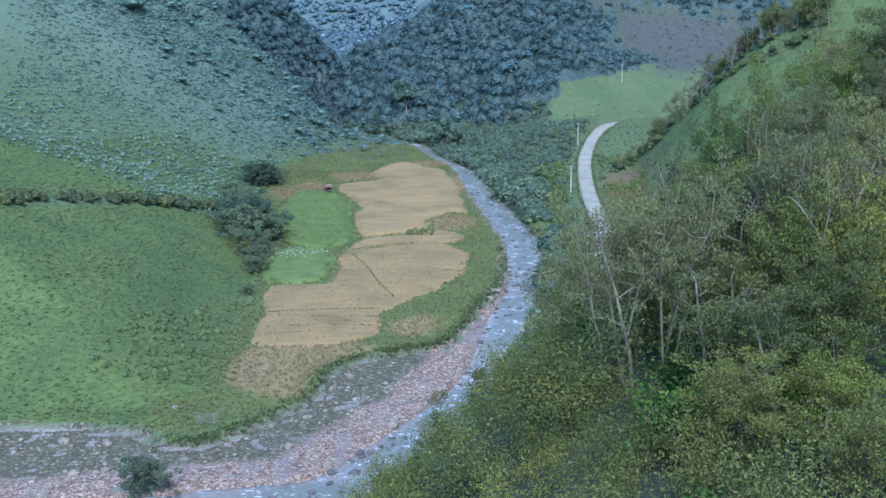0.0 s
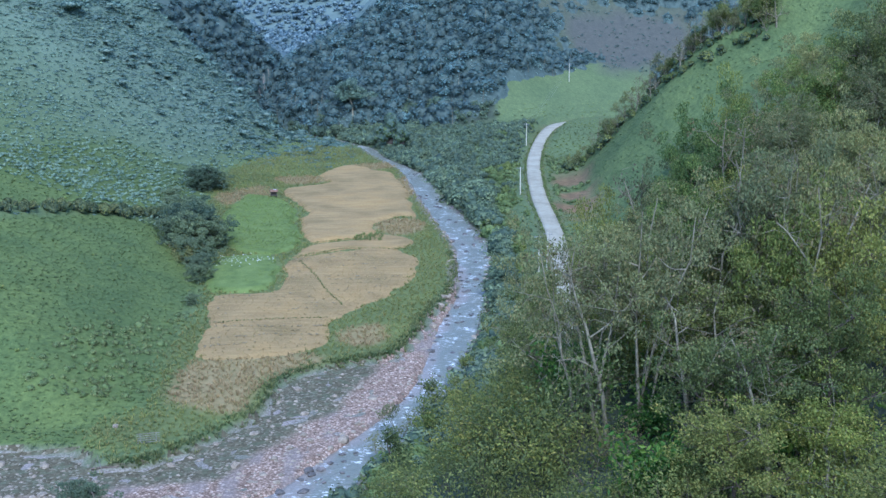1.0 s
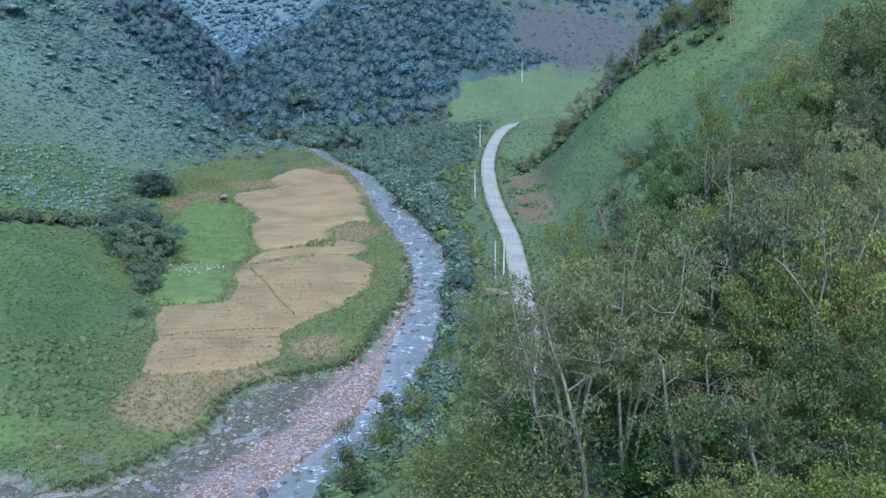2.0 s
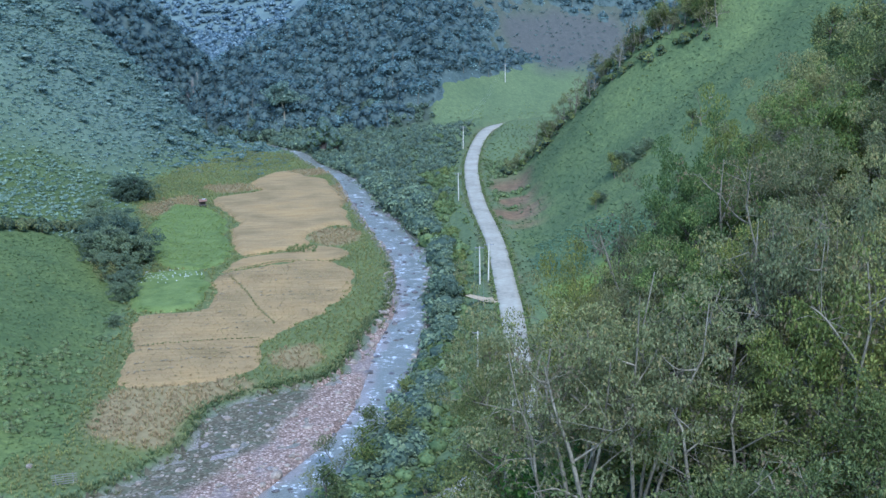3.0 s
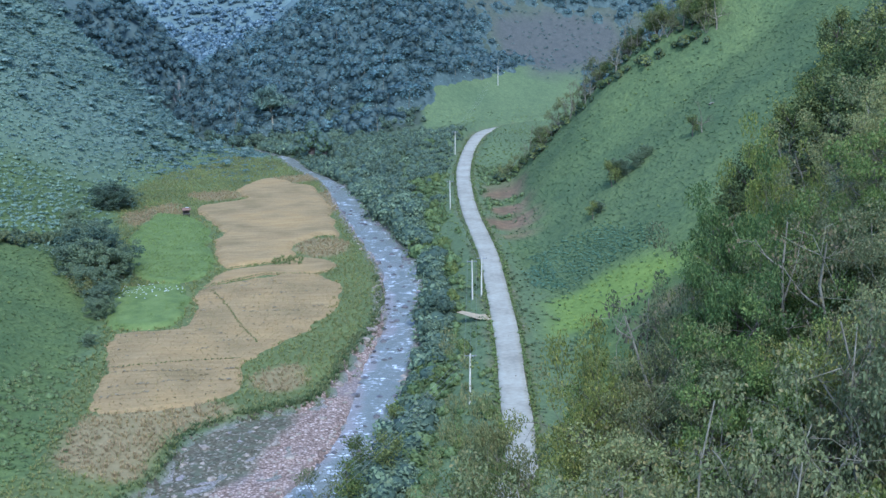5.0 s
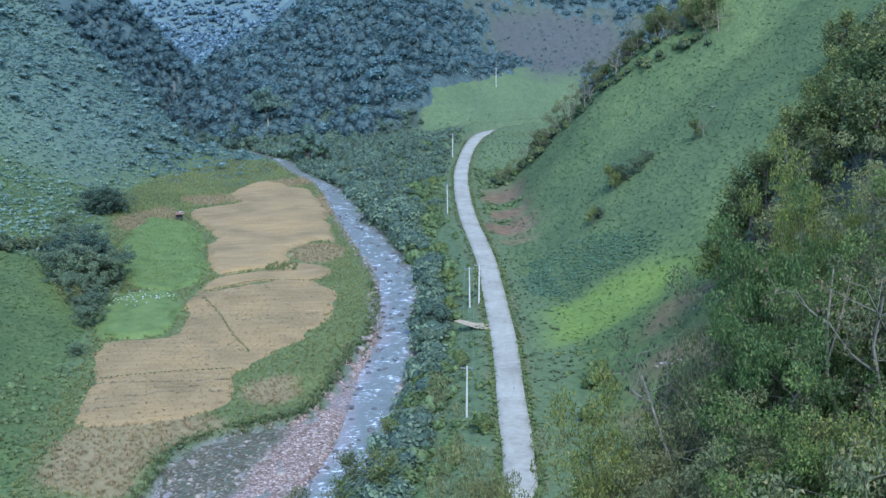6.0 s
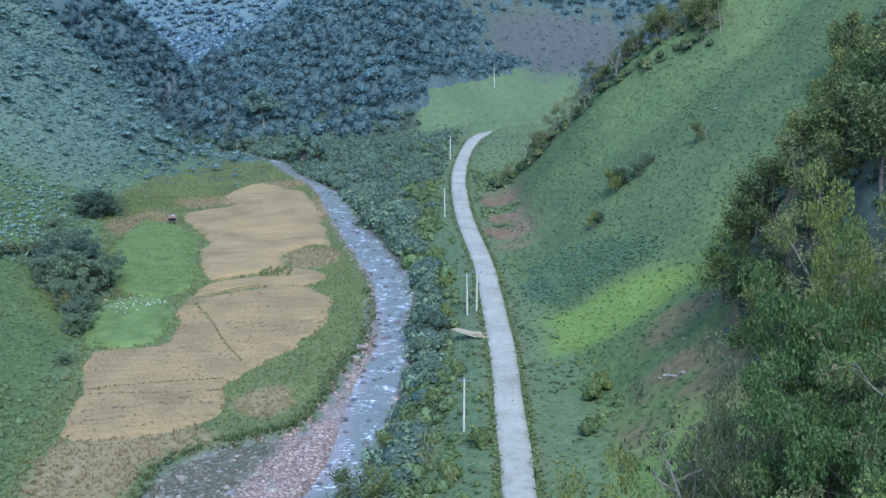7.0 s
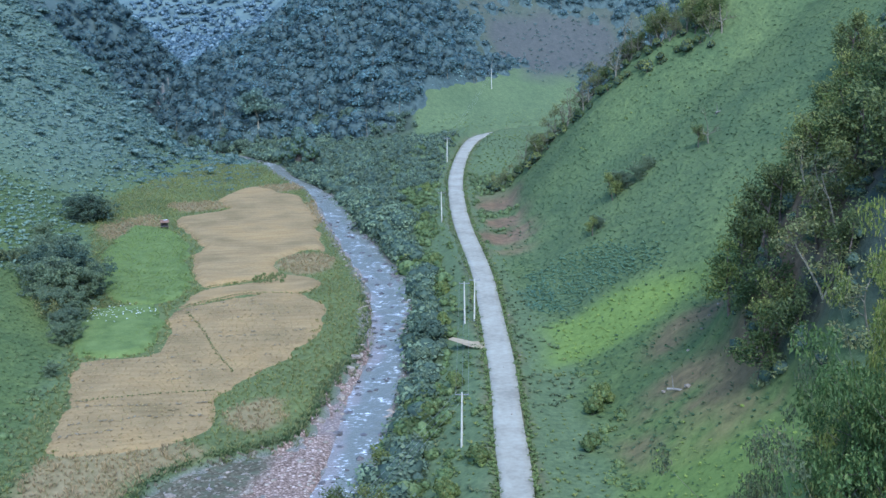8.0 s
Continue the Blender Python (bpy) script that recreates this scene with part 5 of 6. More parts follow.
# grassy ditches between the terraces
lines = ([(-25, 285), (-20, 300), (-14, 304), (-8, 307), (-3, 312)], [(-24, 284), (-17, 290), (-10, 295), (1, 293)], [(-21, 281), (-17, 268), (-14, 256), (-10, 243)], [(-36, 231), (-24, 233), (-13, 234)])
rng = np.random.default_rng(131)
pts = np.concatenate([rounded(p, 34) for p in lines])
x, y = (pts[:, k] + rng.normal(size=len(pts)) * 0.16 for k in (0, 1))
tagged(strewn("ditch_grass", reeds, x, y, rng.uniform(0.2, 0.42, len(x)), GRASS, 132, sink=-0.4), "green grass along the ditches between rice terraces", "grass", kind="stuff")
x, y = spots(133, -9, -2, 303, 311, 0.8, lambda x, y: 0.8 + 0 * x)
tagged(strewn("weed_patch", reeds, x, y, np.full(len(x), 0.7), GRASS, 134, sink=-0.5), "green weedy patch in the middle of the rice", "weeds", kind="stuff")


# weeds on all open ground beside road, river and hill foot
def zone_of_weeds(x, y):
    g, s, soil, gravel, wood, lime, burnt = zones(x, y)
    dd, _, _ = along(ROAD, x, y)
    field = np.max([inside(p, x, y) for p in FIELDS], 0) > -0.3
    return (1 - gravel) * (1 - g) * (1 - soil) * (1 - lime) * (1 - burnt) * (dd > 2.7) * (1 - field) * (inside(MOUNTAIN, x, y) < 8) * (1 - wood) * (inside(LEFT_HILL, x, y) < 30)


weeds = [tuft_shape(140 + k, 8, 0.45, 0.2, 2.0) for k in range(5)]
x, y = spots(136, -150, -20, 300, 560, 1.9, lambda x, y: smooth(0, 6, inside(LEFT_HILL, x, y)) * (x > -0.2 * y - 55) * 0.9)
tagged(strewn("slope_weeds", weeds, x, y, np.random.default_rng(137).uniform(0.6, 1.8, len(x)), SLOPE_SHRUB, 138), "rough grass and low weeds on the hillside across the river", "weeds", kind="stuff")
x, y = spots(141, -60, 115, 164, 560, 1.6, lambda x, y: 0.8 * zone_of_weeds(x, y))
size = np.random.default_rng(142).uniform(0.3, 0.75, len(x)) * (1 + 0.5 * fbm(x, y, 12, 2, 143))
tall = fbm(x, y, 10, 2, 144) > 0.2
tagged(strewn("roadside_weeds", weeds, x[~tall], y[~tall], size[~tall], FERN, 145), "low green weeds along road and hill foot", "weeds", kind="stuff")
tagged(strewn("brambles", weeds, x[tall], y[tall], size[tall] * 1.25, SHRUB, 146), "dark bramble clumps along road and river", "weeds", kind="stuff")

# ragged grass creeping over the edges of the road
rng = np.random.default_rng(147)
line = rounded(ROAD[:, :2], 26)
line = line[(line[:, 1] > 150) & (line[:, 1] < 470)]
run = np.gradient(line, axis=0)
out = np.stack([run[:, 1], -run[:, 0]], -1) / np.linalg.norm(run, axis=1)[:, None]
line = np.concatenate([line + out * (s * (2.25 + 0.35 * fbm(line[:, 0], line[:, 1], 6, 2, 148) + np.abs(rng.normal(size=len(line))) * 0.45))[:, None] for s in (-1, 1)])
tagged(strewn("edge_grass", weeds, line[:, 0], line[:, 1], rng.uniform(0.35, 0.8, len(line)), GRASS, 149), "ragged green grass along both edges of the road", "grass", kind="stuff")

# brush on the bank above the road, and along the ridge
x, y = spots(151, 42, 66, 318, 412, 2.1, lambda x, y: (along(ROAD, x, y)[1] < 0) * smooth(3.6, 5.0, along(ROAD, x, y)[0]) * (1 - smooth(9, 15, along(ROAD, x, y)[0] - 0.12 * (y - 330))) * 0.8 * (zones(x, y)[2] < 0.3))
rng = np.random.default_rng(152)
size = rng.uniform(0.7, 1.6, len(x))
thicket("bank_brush", x, y, size, size * 0.3, river_crowns, FERN_SHEET, SHRUB, 153, "grey-green brush on the bank above the road", "shrubs")

# low scrub and saplings on the burnt clearing
x, y = spots(155, 70, 165, 548, 620, 2.2, lambda x, y: zones(x, y)[6] * 0.5)
scrub = [crown_shape(156 + k, 40, 0.35, 1.0, 0.9, -0.2, 4) for k in range(3)]
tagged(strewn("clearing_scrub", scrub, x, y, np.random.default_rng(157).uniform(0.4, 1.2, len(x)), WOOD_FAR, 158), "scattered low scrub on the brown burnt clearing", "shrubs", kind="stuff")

# bushes between the road and the landslip scars
BUSHY = [(36, 178), (40, 222), (44, 236), (52, 226), (56, 212), (50, 200), (54, 182), (46, 160), (36, 158)]
x, y = spots(161, 34, 60, 156, 240, 2.6, lambda x, y: smooth(-2, 3, inside(BUSHY, x, y)) * smooth(4, 6, along(ROAD, x, y)[0]) * smooth(-0.3, 0.5, fbm(x, y, 9, 2, 160)) * 0.8)
rng = np.random.default_rng(162)
size = rng.uniform(0.6, 1.8, len(x))
thicket("hillside_bushes", x, y, size, size * 0.15, river_crowns, FERN_SHEET, FERN, 163, "rounded green bushes on the slope beside the road", "shrubs")

# pale flower heads over part of the small green field
FLOWER = surface("pale_flower", [(0.3, (0.55, 0.58, 0.5)), (0.7, (0.75, 0.76, 0.7))], 3.0, 0.8, 0.0)
x, y = spots(165, -40, -26, 268, 290, 0.6, lambda x, y: (inside(LOWER_GREEN, x, y) > 0.5) * smooth(272, 282, y) * 0.22)
heads = [tuft_shape(166 + k, 3, 0.16, 0.09, 2.0) for k in range(3)]
tagged(strewn("flower_heads", heads, x, y, np.full(len(x), 0.9), FLOWER, 169, sink=-1.0), "small pale flower heads above the green crop", "flowers", kind="stuff")


# ---- the wooded spur: trees and shrubs one by one ----
SLOPE_TREES = "trees on the wooded slope"
near = [
    plant("tree", leafy_tree(201, 9.0, 3.6, BARK, LEAF_DARK, 110, 110, 0.13), "leafy dark green tree on the steep wooded slope", "tree", SLOPE_TREES),
    plant("tree", leafy_tree(202, 8.0, 3.3, BARK, LEAF_OLIVE, 105, 110, 0.128, limbs=7), "olive green tree with a dense crown on the slope", "tree", SLOPE_TREES),
    plant("tree", leafy_tree(203, 9.5, 3.0, PALE_BARK, LEAF_GREY, 120, 80, 0.125, 0.45, 4, 12, 0.8, 0.5, 0.012), "pale many-stemmed tree with dull drooping grey-green leaves", "tree", SLOPE_TREES),
    plant("tree", leafy_tree(204, 7.0, 2.9, PALE_BARK, LEAF_LIME, 95, 105, 0.12), "yellow-green tree with bright fresh leaves", "tree", SLOPE_TREES),
    plant("tree", leafy_tree(205, 9.0, 2.6, PALE_BARK, LEAF_DRY, 60, 10, 0.15, 0.4, 2, 8, 0.5, 0.4), "nearly bare pale tree with few dry leaves", "tree", SLOPE_TREES),
    plant("tree", leafy_tree(206, 7.5, 3.8, BARK, LEAF_DARK, 115, 110, 0.128, 0.3), "spreading dark green tree on the slope", "tree", SLOPE_TREES),
    plant("tree", leafy_tree(207, 10.0, 2.9, PALE_BARK, LEAF_GREY, 100, 85, 0.115, 0.45, 1, 8, 0.4, 0.55, 0.012), "tall pale-trunked tree with thin grey-green foliage", "tree", SLOPE_TREES),
    plant("tree", leafy_tree(208, 7.5, 3.2, BARK, LEAF_RUST, 95, 100, 0.11), "brownish olive tree with ageing leaves on the slope", "tree", SLOPE_TREES),
    plant("tree", leafy_tree(301, 9.0, 4.2, BARK, LEAF_DARK, 170, 125, 0.108, 0.4), "slender dark green tree with small leaves", "tree", SLOPE_TREES),
    plant("tree", leafy_tree(302, 8.5, 4.2, BARK, LEAF_OLIVE, 170, 125, 0.108, 0.4), "slender olive green tree with small leaves", "tree", SLOPE_TREES),
    plant("tree", leafy_tree(303, 8.5, 4.2, BARK, LEAF_BRIGHT, 170, 180, 0.125, 0.4, droop=0.4), "fresh green tree with narrow hanging leaves", "tree", SLOPE_TREES),
    plant("tree", leafy_tree(304, 9.5, 4.0, PALE_BARK, LEAF_GREY, 160, 160, 0.108, 0.45, 2, 10, 0.4, 0.55, 0.012), "pale twin-stemmed tree with thin grey-green leaves", "tree", SLOPE_TREES),
    plant("tree", leafy_tree(305, 8.0, 4.0, PALE_BARK, LEAF_LIME, 160, 180, 0.108, 0.4), "slender yellow-green tree with small leaves", "tree", SLOPE_TREES),
]
brush = [
    plant("shrub", shrub_meshes(211, 3.0, 2.2, BARK, LEAF_DARK, 2000, 0.15), "dense dark green shrub under the trees", "shrub", "shrubs on the wooded slope"),
    plant("shrub", shrub_meshes(212, 2.6, 2.2, BARK, LEAF_OLIVE, 1900, 0.15), "olive shrub with yellowing leaves under trees", "shrub", "shrubs on the wooded slope"),
    plant("shrub", shrub_meshes(213, 2.4, 2.0, PALE_BARK, LEAF_FRESH, 1500, 0.24, 0.5), "fresh green broad-leaved shrub on the slope", "shrub", "shrubs on the wooded slope"),
    plant("shrub", shrub_meshes(214, 2.6, 2.0, PALE_BARK, LEAF_DRY, 900, 0.15), "dry brown twiggy shrub on the slope", "shrub", "shrubs on the wooded slope"),
]
distant = [
    plant("tree", tree_meshes(221, 8.5, BARK, LEAF_DARK, 1250, 0.45, levels=2, puff=0.6), "dark green tree at the edge of the slope wood", "tree", "trees above the road"),
    plant("tree", tree_meshes(222, 8.0, BARK, LEAF_MID, 1200, 0.42, levels=2, puff=0.6), "olive green tree at the edge of the wood", "tree", "trees above the road"),
    plant("tree", tree_meshes(223, 9.0, PALE_BARK, LEAF_GREY, 1000, 0.36, trunks=2, levels=2, puff=0.5), "pale-stemmed tree with thin dull foliage", "tree", "trees above the road"),
    plant("tree", tree_meshes(224, 9.5, PALE_BARK, LEAF_DRY, 160, 0.3, levels=3, puff=0.3), "bare pale tree on the hillside", "tree", "trees above the road"),
]
low = [
    plant("shrub", lumpy_meshes(231, 2.8, 2.2, BARK, LEAF_DARK, SHRUB_SHEET, 700, 0.36, 7), "rounded dark shrub on the hillside", "shrub", "shrubs on the hillside"),
    plant("shrub", lumpy_meshes(232, 2.4, 2.0, BARK, LEAF_MID, SHRUB_SHEET, 650, 0.36, 7), "olive green shrub on the hillside", "shrub", "shrubs on the hillside"),
]


def wooded(x, y):
    dd, _, _ = along(ROAD, x, y)
    return (inside(FOREST_EDGE, x, y) > 0) * smooth(2.8, 4.2, dd) * 0.93 * ((y < 160) | (y > 172) | (x < 26) | (x > 58))


def kinds_by(x, y, seed, shares):
    """A kind for each place: in drifts, not by single chance."""
    rng = np.random.default_rng(seed)
    v = 0.5 + 0.38 * fbm(x, y, 16, 2, seed) + 0.3 * rng.uniform(-1, 1, len(x))
    edges = np.cumsum(shares) / np.sum(shares)
    return np.searchsorted(edges, np.clip(v, 0, 0.999))


def crown_top(ob):
    """How high a plant's leaves reach."""
    me = next(o for o in ob.children if o.name.startswith("crown")).data
    z = np.empty(len(me.vertices) * 3, np.float32)
    me.vertices.foreach_get("co", z)
    return float(np.percentile(z[2::3], 99.3))


TOPS = [crown_top(ob) for ob in near]


def grown(x, y, top, kind, wide=0.8):
    """A tree at that place whose crown reaches that level."""
    size = max(top - float(height(x, y)), 3.0) / TOPS[kind]
    return (x, y, size, kind, min(size, wide))


def canopy_room(x, y):
    """How tall the wood grows on the spur: low brush towards the river side, full trees along its crest."""
    room = np.clip((x - 8) * 1.1, 1.0, 6.5) * (y < 47) + np.clip((x - 4.5) * 2.2, 1.5, 8.0) * (y >= 47)
    return room + 2.0 * smooth(18, 24, x)


picked = [grown(*p) for p in (
    (7.2, 49.8, 62.2, 2), (9.6, 50.4, 63.8, 2), (8.4, 52.6, 61.5, 6), (12.2, 48.4, 61.0, 0), (14.2, 49.6, 63.8, 3), (14.9, 52.4, 65.2, 2), (15.6, 45.8, 61.8, 1), (11.2, 41.9, 58.6, 1), (11.4, 45.0, 60.0, 5),
    (8.0, 48.8, 62.0, 4), (10.8, 47.6, 60.6, 4), (15.8, 50.6, 64.8, 4), (17.2, 55.0, 65.4, 4), (12.9, 53.6, 62.6, 4), (13.7, 61.8, 62.6, 4), (5.8, 55.0, 57.4, 4), (16.7, 60.2, 65.2, 4), (12.6, 43.4, 60.0, 4),
    (6.4, 60.2, 55.4, 0), (4.6, 57.0, 53.4, 5), (17.2, 52.6, 64.8, 2), (17.6, 48.6, 63.6, 1), (18.0, 41.5, 61.4, 1), (13.8, 41.0, 59.0, 3), (19.6, 45.0, 64.0, 6), (20.5, 50.0, 66.0, 6))]
fine = [grown(*p, 0.62) for p in (
    (8.4, 71.2, 57.2, 11), (8.0, 64.5, 55.5, 9), (10.2, 67.5, 56.0, 11), (12.4, 65.8, 60.6, 9), (12.9, 64.2, 60.2, 11), (14.4, 63.0, 63.8, 11), (14.8, 60.2, 64.2, 10), (17.0, 66.0, 64.8, 10), (17.9, 59.0, 66.8, 11),
    (14.5, 56.6, 63.2, 9), (12.3, 57.0, 63.0, 10), (10.0, 56.6, 59.5, 12), (10.4, 60.8, 59.5, 9), (12.2, 61.2, 61.2, 11), (19.5, 55.0, 67.0, 11), (20.8, 60.5, 68.5, 11), (17.0, 63.0, 65.2, 11), (19.6, 63.6, 67.6, 10), (21.5, 66.5, 68.8, 11),
    (16.2, 69.5, 60.0, 8), (19.0, 70.5, 65.5, 12), (18.2, 74.5, 60.0, 11), (16.0, 61.5, 64.6, 10), (15.4, 66.0, 61.0, 9), (16.2, 57.0, 65.0, 11), (11.4, 63.0, 58.8, 10), (13.6, 59.0, 62.8, 11))]
picked += fine
x, y = spots(241, 3, 34, 38, 84, 4.2, lambda x, y: wooded(x, y) * (x < 21 + 0.25 * (y - 60)) * (canopy_room(x, y) > 3.2))
apart = np.min([np.hypot(x - p[0], y - p[1]) for p in picked], 0) > 3.2
x, y = x[apart], y[apart]
kind = kinds_by(x, y, 242, (0.2, 0.26, 0.14, 0.08, 0.03, 0.16, 0.08, 0.1))
size = np.random.default_rng(243).uniform(0.7, 0.98, len(x)) * canopy_room(x, y) / np.array(TOPS)[kind]
set_out(near, picked + list(zip(x, y, size, kind)), 244)
rim = lambda x, y: 0.95 * (x > 6 + 0.42 * (y - 44)) * (x < 7 + 0.46 * (y - 25)) * ((y > 64) | (x > 18))
x, y = spots(294, 14, 46, 58, 104, 3.7, rim)
apart = np.min([np.hypot(x - p[0], y - p[1]) for p in picked], 0) > 2.5
x, y = x[apart], y[apart]
kind = kinds_by(x, y, 296, (0.24, 0.16, 0.24, 0.05, 0.05, 0.12, 0.1, 0.04))
size = np.random.default_rng(295).uniform(0.75, 1.2, len(x))
inner_rim = x < 6.5 + 0.5 * (y - 43.7)
size = np.where(inner_rim, np.clip((59.5 - height(x, y)) / np.array(TOPS)[kind], 0.25, 0.9), size)
set_out(near, list(zip(x, y, size, kind, np.minimum(size, 0.75))), 297)
x, y = spots(298, 14, 46, 58, 104, 3.6, rim)
set_out(brush, list(zip(x, y, np.random.default_rng(299).uniform(0.8, 1.4, len(x)), kinds_by(x, y, 300, (0.15, 0.45, 0.3, 0.1)))), 301)
x, y = spots(245, -4, 26, 30, 76, 2.2, lambda x, y: wooded(x, y) * (x < 19 + 0.25 * (y - 45)) * np.where(canopy_room(x, y) < 3.2, 1.0, 0.42))
size = np.random.default_rng(247).uniform(0.55, 1.1, len(x)) * np.where(canopy_room(x, y) < 3.2, 0.95, 1.1)
set_out(brush, [(13.5, 54.0, 1.2, 2), (13.4, 46.4, 1.5, 2), (12.8, 52.0, 1.0, 2), (9.0, 43.0, 1.1, 2), (4.8, 49.6, 0.95, 0), (3.8, 51.2, 0.9, 1), (5.6, 47.6, 0.9, 1), (4.0, 47.4, 0.9, 0), (2.6, 49.4, 0.85, 0), (3.0, 53.0, 0.9, 1)] + list(zip(x, y, size, kinds_by(x, y, 246, (0.36, 0.38, 0.08, 0.18)))), 248)
x, y = spots(251, 54, 120, 140, 300, 4.1, lambda x, y: wooded(x, y) * (inside(FOREST_EDGE, x, y) < 24) * (x < 74 + 0.35 * (y - 165)))
rng = np.random.default_rng(250)
along_ridge = np.linspace(0, 1, 62)
ridge = [(58 + 44 * u + rng.normal() * 1.5 - 0.3, 386 - 52 * u + rng.normal() * 1.5 - 0.3, (0.75 + 0.3 * u) * rng.uniform(0.7, 1.2), int(rng.choice([0, 1, 2, 2, 2, 3, 3]))) for u in along_ridge]
ridge += [(81, 350, 1.3, 3), (84, 353, 1.1, 3), (96, 340, 1.25, 3), (92, 344, 1.1, 3), (72, 364, 1.0, 3), (101, 338, 1.0, 0),
         (85, 287, 0.75, 3), (83.5, 289, 0.6, 0), (68, 298, 0.75, 0), (69, 299, 0.6, 0), (61, 286, 0.5, 0),
         (12, 196, 0.7, 0), (1, 176, 0.8, 2), (6, 184, 0.8, 0), (-2, 165, 0.7, 2), (4, 170, 0.9, 1), (10, 178, 0.8, 0), (-1, 156, 0.9, 0)]
set_out(distant, ridge + list(zip(x, y, np.random.default_rng(253).uniform(0.85, 1.4, len(x)), kinds_by(x, y, 252, (0.52, 0.24, 0.14, 0.1)))), 254)
ridge_low = [(58 + 44 * u - 0.76 * q, 386 - 52 * u - 0.64 * q, rng.uniform(0.6, 1.2), int(rng.integers(2))) for u in np.linspace(0, 1, 24) for q in rng.uniform(0, 8, 2)]
x, y = spots(255, -10, 34, 84, 168, 5.2, lambda x, y: wooded(x, y) * (x > -0.03 * y))
set_out(low, ridge_low + list(zip(x, y, np.random.default_rng(257).uniform(0.9, 1.6, len(x)), kinds_by(x, y, 256, (0.55, 0.45)))), 258)

# undergrowth below the trees
x, y = spots(261, 36, 120, 140, 300, 2.5, lambda x, y: wooded(x, y) * (inside(FOREST_EDGE, x, y) < 22) * (x < 76 + 0.4 * (y - 165)))
size = np.random.default_rng(262).uniform(0.8, 2.3, len(x))
thicket("undergrowth", x, y, size, size * 0.3, river_crowns, SHRUB_SHEET, SHRUB, 263, "dark tangled undergrowth beneath the hillside trees", "shrubs")

# single trees and bushes of the valley
big_bush = [
    plant("bush", leafy_tree(271, 6.4, 4.2, BARK, BUSH_LEAF, 120, 60, 0.34, 0.12, 3, 9, 0.1, 0.8), "large dark bush at the foot of the meadow", "bush", "bushes beside the fields"),
    plant("bush", shrub_meshes(272, 4.2, 3.0, PALE_BARK, LEAF_GREY, 700, 0.42), "grey twiggy bush beside the green field", "bush", "bushes beside the fields"),
]
set_out(big_bush, [(-46, 288, 1.35, 0), (-46.5, 299, 1.5, 0), (-44.5, 279, 1.0, 0), (-47, 309, 1.3, 0), (-50.5, 292, 1.2, 0), (-51, 302, 1.3, 0), (-42.5, 272, 0.75, 0), (-41.5, 265, 0.65, 0), (-51, 316, 1.1, 0), (-43.5, 293, 1.1, 0), (-43, 303, 0.9, 0), (-45.5, 277, 0.9, 1), (-48, 283, 0.9, 1), (-40.5, 246, 0.35, 0), (-55, 318, 0.9, 0),
                   (-55, 379, 1.15, 0), (-58.5, 377, 0.95, 0), (-52.5, 383, 0.85, 0), (-39, 149, 0.75, 0), (-60, 340, 0.7, 0),
                   (70.5, 299.5, 0.6, 0), (73.5, 298, 0.5, 0), (76, 299, 0.4, 0), (62.5, 288, 0.4, 0)], 273)
hedge = rounded([(-58, 315), (-66, 297), (-76, 281), (-86, 260), (-93, 242), (-104, 222)], 9)
bush = plant("hedge_bush", lumpy_meshes(275, 2.6, 2.2, BARK, SHRUB, SHRUB_SHEET, 750, 0.4, 7), "dark bush in the hedge row across the meadow", "bush", "hedge row")
rng = np.random.default_rng(276)
set_out([bush], [(p[0] + rng.normal() * 0.8, p[1] + rng.normal() * 0.8, rng.uniform(0.85, 1.4), 0) for p in hedge], 277)
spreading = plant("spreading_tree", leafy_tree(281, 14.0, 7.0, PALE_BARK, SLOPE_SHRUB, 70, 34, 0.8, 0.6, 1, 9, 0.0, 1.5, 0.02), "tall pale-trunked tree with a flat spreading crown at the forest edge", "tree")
set_out([spreading], [(-15, 519, 1.35, 0)], 282)
willow = plant("riverside_tree", lumpy_meshes(283, 13.0, 4.0, BARK, LEAF_PALE, FERN_SHEET, 3400, 0.65, 18, 1.0), "light green rounded tree on the river bank", "tree", "trees by the river")
set_out([willow], [(0, 468, 1.35, 0), (4.5, 463, 1.0, 0), (-5, 480, 0.8, 0), (-38, 512, 0.55, 0), (-30, 500, 0.5, 0)], 284)

dark_tree = plant("riverside_tree", lumpy_meshes(285, 8.0, 3.6, BARK, BUSH_LEAF, SHRUB_SHEET, 2600, 0.45, 12, 0.6), "large dark green tree between river and road", "tree", "trees by the river")
set_out([dark_tree], [(23, 251, 1.05, 0), (21.5, 242, 0.75, 0), (25, 272, 0.6, 0), (14.5, 206, 0.6, 0), (26, 300, 0.65, 0), (27, 330, 0.6, 0), (22, 365, 0.7, 0), (17, 400, 0.6, 0), (12, 430, 0.8, 0), (-36, 524, 0.8, 0), (-42, 534, 0.9, 0), (-29, 514, 0.8, 0), (-22, 511, 0.9, 0), (-50, 546, 0.9, 0), (-55, 556, 0.9, 0), (-12, 508, 0.8, 0), (-5, 506, 0.9, 0), (3, 505, 0.8, 0)], 286)
fresh_bush = plant("bush", lumpy_meshes(287, 3.4, 2.6, BARK, FERN, FERN_SHEET, 1700, 0.34, 9), "light green rounded bush beside the road", "bush", "bushes along the road")
